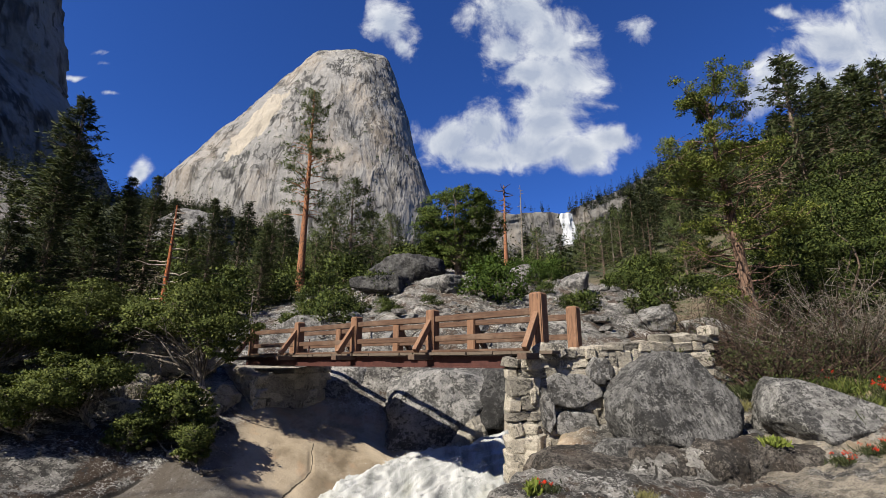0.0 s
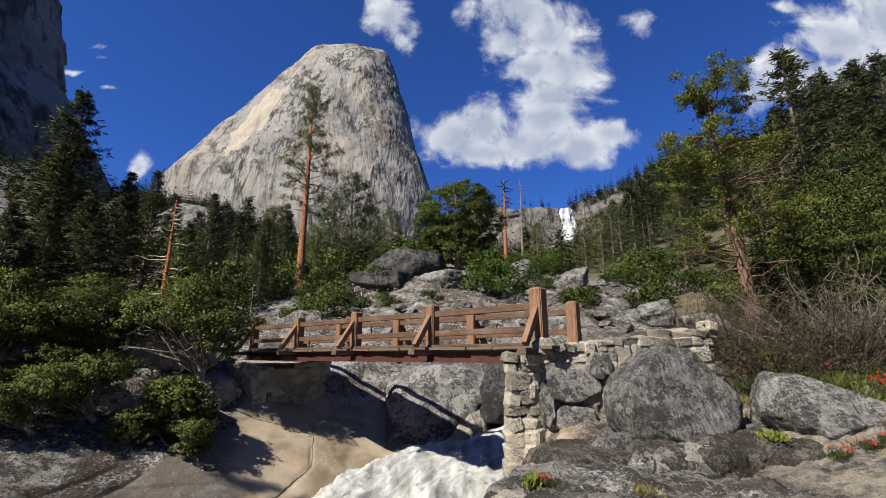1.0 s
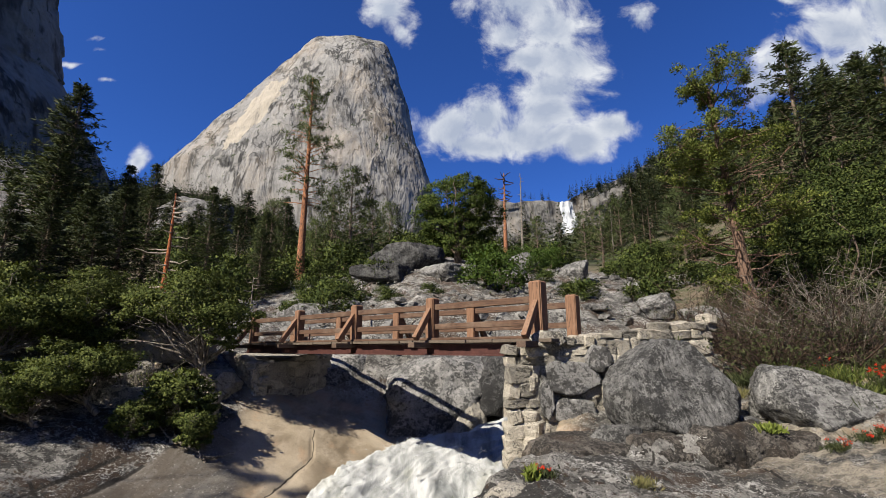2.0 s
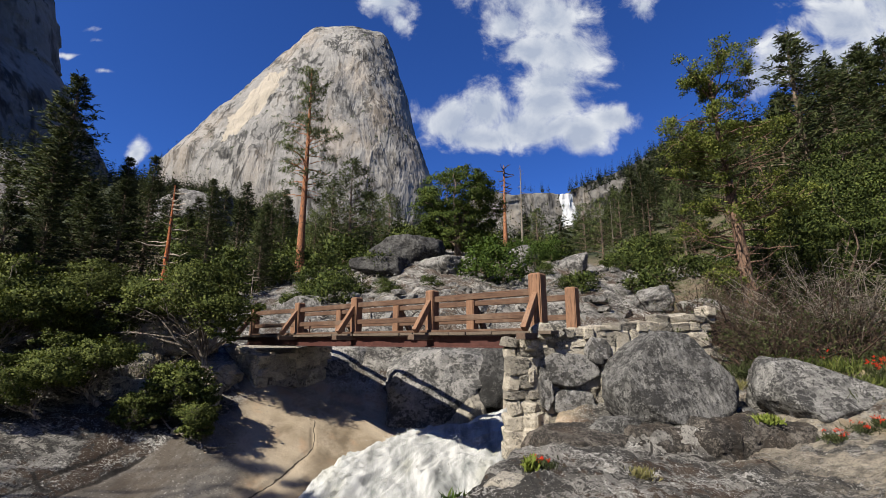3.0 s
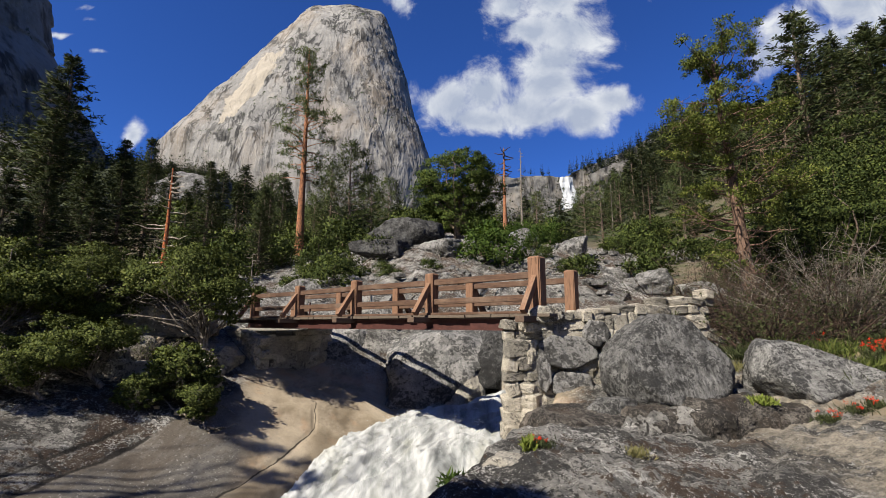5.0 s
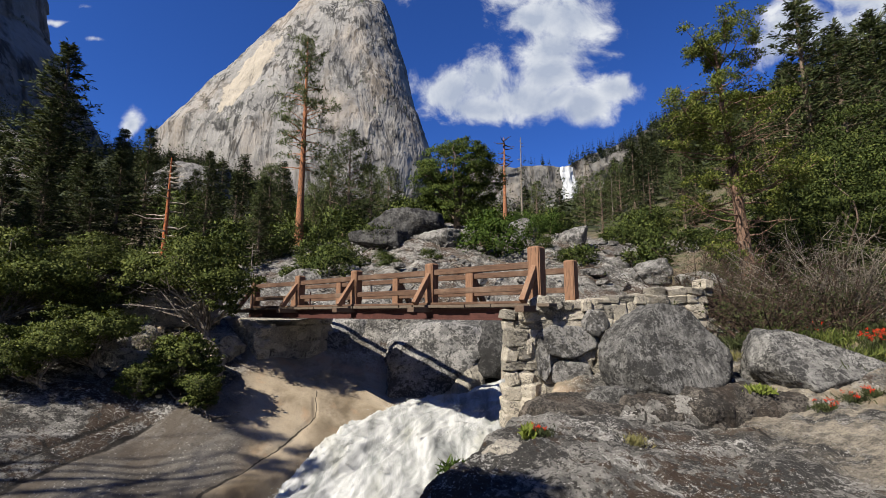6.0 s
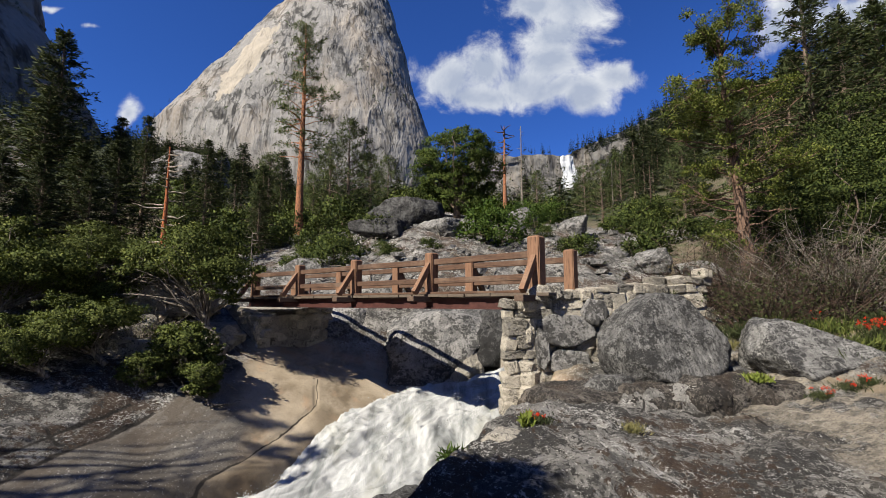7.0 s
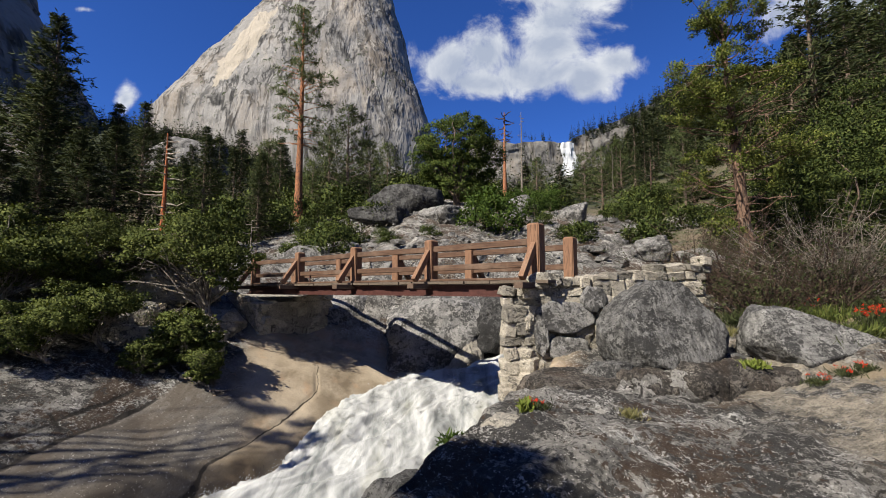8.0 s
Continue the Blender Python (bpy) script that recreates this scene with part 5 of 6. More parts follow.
def broad_meshes(blobs, foot, r, leaf, count, seed, limbs=26, twigs=6, flat=0.7, hollow=0.5, clump=0.16):
    """A broadleaved crown: limbs run from the trunk into clumps of leaves, clumps gather in a few uneven masses."""
    rng = np.random.default_rng(seed)
    blobs = np.array(blobs, float)
    foot = np.array(foot, float)
    vol = blobs[:, 3] * blobs[:, 4] * blobs[:, 5]
    wood = Pile()
    crown_mid = (blobs[:, :3] * vol[:, None]).sum(0) / vol.sum()
    fork = foot + (crown_mid - foot) * 0.45
    s = np.linspace(0, 1, 7)[:, None]
    bend = np.array([rng.normal(0, 0.08), rng.normal(0, 0.08), 0]) * np.linalg.norm(fork - foot)
    path = foot + (fork - foot) * s + bend * np.sin(s * np.pi)
    wood.add(*tube(path, r * (1.15 - 0.45 * s[:, 0]), 8))
    nclump = max(8, int(count / 70))
    pick = rng.choice(len(blobs), nclump, p=vol / vol.sum())
    d = unit(rng.normal(size=(nclump, 3)))
    rr = rng.uniform(hollow, 1.0, nclump) ** 0.5
    cen = blobs[pick, :3] + d * rr[:, None] * blobs[pick, 3:6]
    for c in cen[rng.choice(nclump, min(limbs, nclump), replace=False)]:
        k = rng.uniform(0.35, 1.0)
        a = foot + (fork - foot) * k + bend * np.sin(k * np.pi)
        t = np.linspace(0, 1, 7)[:, None]
        sag = np.array([rng.normal(0, 0.12), rng.normal(0, 0.12), 0.10]) * np.linalg.norm(c - a)
        limb = a + (c - a) * t + sag * np.sin(t * np.pi) + rng.normal(0, 0.02, (7, 3)) * np.linalg.norm(c - a)
        limb[0] = a
        wood.add(*tube(limb, r * 0.42 * (1.05 - 0.9 * t[:, 0]) * rng.uniform(0.5, 1), 5))
        for _ in range(twigs):
            q = rng.uniform(0.5, 0.95)
            b0 = limb[int(q * 6)]
            b1 = b0 + unit(rng.normal(size=3)) * leaf * rng.uniform(3, 8)
            tw = np.linspace(0, 1, 4)[:, None]
            wood.add(*tube(b0 + (b1 - b0) * tw + rng.normal(0, leaf * 0.3, (4, 3)), r * 0.07 * (1.1 - tw[:, 0]), 3))
    m = count // nclump
    size = np.cbrt(blobs[pick, 3] * blobs[pick, 4] * blobs[pick, 5]) * clump * rng.uniform(0.8, 1.9, nclump)
    off = rng.normal(size=(nclump, m, 3)) * np.array([1, 1, flat])
    at = (cen[:, None, :] + off * size[:, None, None]).reshape(-1, 3)
    way = unit(off.reshape(-1, 3) * 0.5 + rng.normal(size=(nclump * m, 3)) + np.array([0, 0, 0.15]))
    ln = leaf * rng.uniform(0.65, 1.35, len(at))
    v, f = blades(at, way, ln, ln * 0.62, rng)
    out = unit(off.reshape(-1, 3)) * 0.7 + np.repeat(unit(cen - blobs[pick, :3] + np.array([0, 0, 0.2])), m, 0) * 0.8 + np.array([0, 0, 0.25])
    return wood.mesh("trunk"), quads_mesh("crown", v, f, out)


def plant(name, at, meshes, bark, leaf, label, category="tree", group="", turn=0.0, scale=1.0):
    ob = thing(name, at, label, category, group, turn=turn)
    part("trunk", meshes[0], bark, ob)
    part("crown", meshes[1], leaf, ob)
    ob.scale = (scale,) * 3 if not isinstance(scale, tuple) else scale
    return ob


def again(ob, at, turn=0.0, scale=1.0):
    c = copy_thing(ob, pose(*at, 0, 0, turn))
    c.scale = (scale,) * 3 if not isinstance(scale, tuple) else scale
    return c


# --- dark firs on the west slope
FIRS = "dark firs on the west slope"
fir_a = conifer_meshes(17.0, 0.32, 4.3, 0.03, 50, 6, 20, 1, size=0.34, droop=0.35, ragged=0.6)
fir_b = conifer_meshes(14.0, 0.28, 4.0, 0.02, 46, 6, 19, 2, size=0.34, droop=0.30, ragged=0.45)
fir_c = conifer_meshes(18.0, 0.30, 3.4, 0.05, 52, 6, 18, 3, size=0.32, droop=0.2, ragged=0.65)
kinds = [plant("fir_tree", rest(*xy, -0.2), m, BARK_GREY, LEAF_FIR, "dense dark green fir on the wooded slope", group=FIRS, turn=tn, scale=sc)
         for m, xy, tn, sc in ((fir_a, (-27.5, 31.0), 0, 1.0), (fir_b, (-26.0, 28.5), 40, 0.86), (fir_c, (-25.0, 34.0), 80, 0.60))]
for k, x, y, tn, sc in ((1, -24.5, 23.0, 110, 0.50), (1, -20.5, 25.0, 300, 0.56), (2, -26.0, 38.5, 20, 0.66),
                        (0, -20.0, 20.0, 150, 0.40), (1, -19.5, 24.5, 75, 0.46), (0, -15.0, 37.0, 260, 0.42), (2, -19.5, 36.5, 10, 0.50),
                        (1, -17.5, 18.5, 10, 0.32), (0, -21.5, 17.5, 60, 0.36),
                        (1, -14.0, 34.0, 140, 0.40), (1, -22.5, 30.5, 90, 0.62), (2, -28.5, 25.5, 140, 0.50), (0, -23.5, 26.0, 10, 0.46)):
    again(kinds[k], rest(x, y, -0.2), tn, sc)


# unseen firs added left of the view, only to shade the slope
for k, x, y, sc in ((0, -27.0, 10.0, 1.1), (1, -23.0, 8.5, 1.1), (0, -31.0, 15.0, 1.1)):
    again(kinds[k], rest(x, y, -0.2), 40 * x, sc)

# --- the tall ponderosa and its neighbours on the knoll
pond = conifer_meshes(23.0, 0.42, 3.6, 0.34, 38, 3, 16, 11, size=0.42, droop=0.30, up0=0.18, ragged=0.55, burst=True, power=0.55, dead=0.18, bend=0.01)
p0 = rest(-14.48, 45, -0.3)
plant("ponderosa_pine", p0, pond, BARK_PINE, LEAF_PINE, "tall sparse ponderosa pine with orange bark", "tree")
pine_b = conifer_meshes(11.0, 0.22, 3.4, 0.10, 30, 4, 9, 12, size=0.42, droop=0.1, up0=0.3, ragged=0.5, burst=True, power=0.6)
pb = plant("pine_tree", rest(-10.60, 50, -0.3), pine_b, BARK_GREY, LEAF_PINE, "bushy grey-green pine on the knoll", group="young pines on the slopes", scale=1.15)
for x, y, tn, sc in ((-14.22, 56, 50, 0.95), (-9.67, 60, 100, 0.8), (-8.02, 66, 150, 0.8), (-15.10, 52, 210, 0.65),
                     (25.42, 70, 20, 0.95), (30.53, 75, 120, 1.05), (-23.57, 60, 250, 0.9), (17.27, 80, 20, 0.9), (30.81, 95, 60, 1.1),
                     (24.77, 45, 160, 0.8)):
    again(pb, rest(x, y, -0.3), tn, sc)
fir_m = conifer_meshes(14.0, 0.22, 2.6, 0.05, 34, 5, 6, 14, size=0.66, droop=0.3)
fm = plant("fir_tree", rest(-38.51, 85, -0.3), fir_m, BARK_GREY, LEAF_FAR, "slender dark fir on the mountain slope", group="slender firs on the slopes")
rngp = np.random.default_rng(5)
for x, y, sc in ((-40.20, 80, 0.8), (-39.50, 70, 0.7), (-27.30, 75, 0.9), (-25.16, 62, 0.7), (-31.32, 60, 0.65),
                 (-32.07, 55, 0.55), (-25.71, 55, 0.6), (48.37, 110, 1.2), (48.20, 100, 1.0), (44.33, 85, 1.0),
                 (52.84, 95, 1.4), (40.65, 70, 0.75), (51.73, 130, 1.2), (36.92, 80, 0.8), (29.47, 110, 0.9),
                 (41.57, 60, 0.75), (40.19, 55, 1.0), (41.62, 50, 1.1), (46.75, 48, 1.1), (46.75, 44, 1.1), (22.78, 120, 0.9), (84, 160, 1.6), (77, 140, 1.5)):
    again(fm, rest(x, y, -0.3), rngp.uniform(0, 360), sc * rngp.uniform(0.9, 1.1))


# --- dead snags
def snag(at, h, r, mat, twig, label, limbs, reach, seed, start=0.3, lean=0.0, name="dead_snag"):
    rng = np.random.default_rng(seed)
    ob = thing(name, at, label, "dead tree", "dead standing snags")
    pts, rad = trunk_mesh(h, r, rng, lean=(lean, 0), bend=0.012, top=0.16)
    v, f = tube(pts, rad, 9)
    part("trunk", mesh_of("trunk", v, f), mat, ob)
    for k in range(limbs):
        t = start + (0.97 - start) * k / max(1, limbs - 1)
        a = rng.uniform(0, 2 * np.pi)
        L = reach * rng.uniform(0.4, 1.0) * (1.1 - 0.6 * t)
        foot = np.array([np.interp(t, np.linspace(0, 1, len(pts)), pts[:, c]) for c in range(3)])
        s = np.linspace(0, 1, 6)
        bx = foot + np.stack([np.cos(a) * L * s, np.sin(a) * L * s, (0.30 * s ** 2 - 0.25 * s) * L + rng.normal(0, 0.05 * L, 6) * s], 1)
        v, f = tube(bx, max(0.028, 0.06 * r / 0.2) * (1.05 - 0.8 * s), 4)
        part("limb", mesh_of("limb", v, f), twig, ob)
    return ob


snag(rest(-16.19, 26, -0.3), 7.6, 0.19, BARK_SNAG, TWIG_PALE, "rust-red barkless snag with pale broken limbs", 24, 2.2, 61, 0.22)
snag(rest(8.63, 60, -0.4), 14.0, 0.36, BARK_PINE, TWIG_BROWN, "dead pine with orange trunk and twisted bare top", 18, 3.4, 62, 0.70)
snag(rest(13.06, 72, -0.4), 17.0, 0.24, TWIG_GREY, TWIG_GREY, "thin grey dead pine with short bare limbs", 22, 1.3, 63, 0.3)
snag(rest(-27.23, 58, -0.4), 6.5, 0.16, TWIG_GREY, TWIG_GREY, "thin grey dead trunk on the slope", 5, 0.7, 64, 0.3)
snag(rest(-10.60, 25, -0.2), 2.6, 0.06, TWIG_GREY, TWIG_GREY, "small silver-grey dead shrub", 12, 1.0, 65, 0.2)
snag(rest(27.14, 70, -0.4), 10.0, 0.15, TWIG_GREY, TWIG_GREY, "thin grey dead trunk on the slope", 9, 0.9, 66, 0.3)
snag(rest(26.09, 55, -0.4), 8.0, 0.16, TWIG_BROWN, TWIG_GREY, "thin grey dead trunk on the slope", 9, 0.9, 67, 0.3)

# --- round live oaks and shrubs on the knoll
oak = broad_meshes([(0, 0, 5.3, 3.2, 3.0, 2.0), (-1.9, 0, 4.0, 2.0, 2.0, 1.6), (1.9, 0.3, 4.2, 2.0, 2.0, 1.5), (0.5, 0, 6.6, 1.9, 1.8, 1.1), (0, 0, 2.9, 3.2, 2.4, 1.1), (0, 0, 1.6, 2.7, 2.2, 0.9)],
                   (0, 0, 0), 0.28, 0.14, 44000, 31, clump=0.065, flat=0.38, hollow=0.6)
plant("live_oak", rest(1.43, 40, -0.3), oak, BARK_GREY, LEAF_MAPLE, "dense round live oak on the granite knoll", scale=1.12)
shrub = broad_meshes([(0, 0, 1.1, 1.5, 1.4, 0.9), (-0.9, 0, 0.8, 1.0, 1.0, 0.7), (1.0, 0.2, 0.9, 1.0, 1.0, 0.75), (0.2, 0, 1.9, 0.8, 0.8, 0.6)], (0, 0, 0), 0.08, 0.18, 2000, 32, limbs=9, twigs=1)
shrub2 = broad_meshes([(0, 0, 1.3, 1.2, 1.2, 1.1), (-0.7, 0, 0.8, 1.0, 0.9, 0.7), (0.5, 0.2, 2.3, 0.8, 0.8, 0.7)], (0, 0, 0), 0.08, 0.17, 2000, 33, limbs=9, twigs=1)
so = plant("oak_shrub", rest(2.76, 29, -0.2), shrub2, BARK_GREY, LEAF_BRIGHT, "fresh green oak shrub on the knoll", "shrub", "oak shrubs on the slopes", scale=1.05)
so2 = plant("oak_shrub", rest(-5.98, 25, -0.2), shrub, BARK_GREY, LEAF_DEEP, "low dark green oak shrub on the knoll", "shrub", "oak shrubs on the slopes", scale=0.8)


def scatter(ob, side0, side1, d0, d1, count, s0, s1, seed, lift=-0.2):
    """Copies of a plant over a stretch of slope, given by bearing and distance."""
    rng = np.random.default_rng(seed)
    for k in range(count):
        d = d0 + (d1 - d0) * ((k + rng.uniform(0, 1)) / count)
        x = d * rng.uniform(side0, side1)
        again(ob, rest(x, d, lift), rng.uniform(0, 360), rng.uniform(s0, s1))


scatter(so2, -0.62, -0.36, 30, 62, 18, 0.9, 1.6, 71)
scatter(so2, -0.36, -0.06, 36, 66, 18, 1.0, 1.7, 72)
scatter(so, 0.08, 0.26, 27, 60, 13, 0.65, 1.1, 73)
scatter(so2, -0.14, 0.04, 24, 34, 7, 0.3, 0.5, 79)
scatter(so2, 0.30, 0.62, 24, 60, 16, 0.6, 1.0, 74)
scatter(so2, -0.34, -0.12, 25, 36, 10, 0.5, 0.9, 83)
scatter(so2, 0.10, 0.34, 24, 40, 9, 0.35, 0.7, 84)
scatter(so2, 0.42, 0.58, 40, 75, 12, 1.0, 1.5, 80)
scatter(so2, -0.7, 0.26, 64, 115, 26, 1.7, 2.6, 75)
scatter(fm, -0.75, -0.35, 90, 170, 12, 0.6, 1.0, 76)
scatter(fm, 0.34, 0.62, 110, 240, 24, 0.8, 1.3, 77)
scatter(pb, 0.62, 0.95, 40, 90, 12, 0.9, 1.3, 78)


# --- the small oaks that overhang the west bank
leaf_near = dict(leaf=0.058, limbs=40, twigs=9, flat=0.5, hollow=0.1, clump=0.085)
oak1 = broad_meshes([(0.1, 0, 1.85, 1.35, 1.2, 0.5), (-1.1, 0.2, 1.65, 1.0, 1.0, 0.45), (1.0, -0.2, 1.5, 0.85, 0.9, 0.5), (0.2, 0, 2.35, 0.8, 0.8, 0.3), (1.1, -0.3, 1.0, 0.5, 0.6, 0.25), (-1.6, -0.2, 1.0, 0.6, 0.6, 0.3)], (0.8, 0, -0.1), 0.10, count=30000, seed=41, **leaf_near)
oak2 = broad_meshes([(0, 0, 0.85, 1.25, 0.9, 0.32), (-1.2, 0, 0.6, 0.9, 0.8, 0.28), (1.0, 0.1, 1.05, 0.8, 0.8, 0.3), (0.2, -0.3, 0.45, 0.8, 0.6, 0.2), (-0.4, 0.2, 1.3, 0.6, 0.6, 0.25)], (0.9, 0.2, -0.2), 0.07, count=26000, seed=42, **leaf_near)
oak3 = broad_meshes([(0, 0, 0.75, 0.62, 0.55, 0.4), (0.45, 0, 0.45, 0.4, 0.4, 0.25), (-0.35, 0.1, 0.4, 0.35, 0.35, 0.22), (0.1, 0, 0.2, 0.5, 0.4, 0.15)], (0.2, 0.1, -0.1), 0.045, count=12000, seed=43, **leaf_near)
OAKS = "low live oaks on the river bank"
plant("live_oak", rest(-8.65, 15.3, -0.1), oak1, TWIG_GREY, LEAF_OAK, "spreading live oak with pale gnarled limbs on the bank", group=OAKS, scale=1.42)
for ox, oy, tn, sc in ((-10.0, 12.2, 0, 1.1), (-10.3, 10.9, 20, 0.95), (-13.2, 14.2, 150, 1.5), (-11.9, 13.2, 250, 1.2)):
    plant("live_oak", rest(ox, oy, 0.0), oak2, TWIG_GREY, LEAF_OAK, "low sprawling live oak over the granite ledges", group=OAKS, turn=tn, scale=sc)
plant("live_oak", rest(-11.4, 15.2, 0.0), oak1, TWIG_GREY, LEAF_OAK, "spreading live oak with pale gnarled limbs on the bank", group=OAKS, turn=200, scale=1.0)
for ox, oy, tn, sc in ((-7.35, 13.1, 0, 1.35), (-6.55, 12.8, 90, 0.85), (-7.9, 12.3, 200, 0.8)):
    plant("live_oak", rest(ox, oy, 0.0), oak3, TWIG_GREY, LEAF_OAK, "small dense oak shrub on the bank", group=OAKS, turn=tn, scale=sc)


# --- the east side: twisted pine, maples, conifers
def open_pine(h, r, lean, seed):
    """An old open-crowned tree: tall tapering trunk, long twisting bare limbs, small leaf clumps towards the ends."""
    rng = np.random.default_rng(seed)
    pts, rad = trunk_mesh(h, r, rng, lean=lean, bend=0.010, segs=20, top=0.16)
    wood = Pile()
    wood.add(*tube(pts, rad, 10))
    at, way, ln, outs = [], [], [], []
    n = 84
    for k in range(n):
        t = min(0.18 + 0.80 * (k + rng.uniform(0, 0.9)) / n, 0.99)
        foot = np.array([np.interp(t, np.linspace(0, 1, len(pts)), pts[:, c]) for c in range(3)])
        a = rng.uniform(0, 2 * np.pi)
        L = (1.2 if t < 0.36 else 2.1 if t < 0.78 else 1.5) * rng.uniform(0.4, 1.1)
        s = np.linspace(0, 1, 9)
        crook = np.cumsum(rng.normal(0, 0.06 * L, (9, 3)), 0) * s[:, None]
        bx = foot + np.stack([np.cos(a) * L * s, np.sin(a) * L * s, (0.35 * s ** 2 - 0.10 * s) * L + (0.55 * L * s if t > 0.85 else 0)], 1) + crook
        wood.add(*tube(bx, r * 0.16 * (1.15 - t * 0.6) * (1.05 - 0.9 * s), 5))
        ends = [bx]
        for _ in range(5):
            q = rng.integers(3, 8)
            b1 = bx[q] + unit(rng.normal(size=3) + 0.6 * (bx[q] - bx[q - 1]) / (L / 8)) * L * rng.uniform(0.2, 0.45)
            tw = np.linspace(0, 1, 5)[:, None]
            sub = bx[q] + (b1 - bx[q]) * tw + rng.normal(0, 0.03 * L, (5, 3)) * tw
            wood.add(*tube(sub, r * 0.05 * (1.1 - tw[:, 0]), 4))
            ends.append(sub)
        if rng.random() < (0.8 if t < 0.40 else 0.5 if t < 0.68 else 0.15):
            continue
        for e in ends:
            for _ in range(3 if e is not bx else 4):
                c = e[-1] + (e[-2] - e[-1]) * rng.uniform(0, 1.6) + rng.normal(0, 0.07, 3)
                m = 46
                off = rng.normal(0, 0.075, (m, 3)) * np.array([1, 1, 0.6])
                at.append(c[None] + off)
                way.append(unit(off) * 0.6 + rng.normal(size=(m, 3)) * 0.7 + np.array([0, 0, 0.25]))
                ln.append(rng.uniform(0.05, 0.10, m))
                outs.append(unit(off) + np.array([0, 0, 0.5]))
    at, way, ln = np.concatenate(at), np.concatenate(way), np.concatenate(ln)
    v, f = blades(at, way, ln, ln * 0.5, rng)
    return wood.mesh("trunk"), quads_mesh("crown", v, f, np.concatenate(outs))


LEAF_GOLD = leaf_material("yellow-tipped pine needles", (0.04, 0.0576, 0.012), (0.104, 0.128, 0.0256), (0.224, 0.232, 0.06), 0.25)
plant("old_pine", rest(9.80, 14.2, -0.3), open_pine(9.3, 0.24, (-0.055, 0.0), 57), BARK_RIGHT, LEAF_GOLD, "crooked old pine with flaking red bark and open crown", "tree")
maple = broad_meshes([(0, 0, 3.6, 2.4, 2.0, 1.5), (-1.8, 0, 2.7, 1.5, 1.5, 1.3), (1.9, 0.2, 3.0, 1.7, 1.6, 1.6), (0.4, 0, 5.0, 1.6, 1.5, 1.2), (0, -0.6, 1.8, 2.6, 1.6, 0.9)], (0, 0, 0), 0.16, 0.09, 34000, 52, limbs=34, twigs=3, clump=0.07, hollow=0.45, flat=0.45)
mp = plant("broadleaf_tree", rest(14.20, 16.5, -0.4), maple, BARK_GREY, LEAF_DEEP, "dense fresh green broadleaf tree", group="broadleaf trees on the east bank")
again(mp, rest(19.5, 18.5, -0.4), 120, 1.15)
again(mp, rest(14.2, 20.5, -0.4), 60, 0.85)
again(mp, rest(22.0, 23.0, -0.4), 210, 1.25)
plant("broadleaf_tree", rest(14.76, 19.5, -0.4), broad_meshes([(0, 0, 2.6, 1.7, 1.6, 1.5), (0.8, 0, 4.2, 1.3, 1.3, 1.1), (-0.8, 0, 1.6, 1.3, 1.2, 0.9)], (0, 0, 0), 0.12, 0.14, 12000, 53), BARK_GREY, LEAF_OAK, "dark green broadleaf tree beside the old pine", group="broadleaf trees on the east bank")
fe = conifer_meshes(15.5, 0.30, 3.6, 0.10, 52, 5, 18, 54, size=0.32, droop=0.3, ragged=0.75)
fk = plant("fir_tree", rest(22.32, 26, -0.3), fe, BARK_GREY, LEAF_FIR, "ragged tall fir on the east slope", group="firs on the east slope", scale=1.0)
again(fk, rest(26.40, 28, -0.3), 90, 0.92)
again(fk, rest(24.99, 31, -0.3), 190, 0.78)
again(fk, rest(33.02, 32, -0.3), 250, 1.0)
again(fk, rest(34, 31, -0.3), 10, 1.0)
again(fk, rest(31, 38, -0.3), 70, 0.9)
again(pb, rest(33.94, 34, -0.3), 10, 1.3)


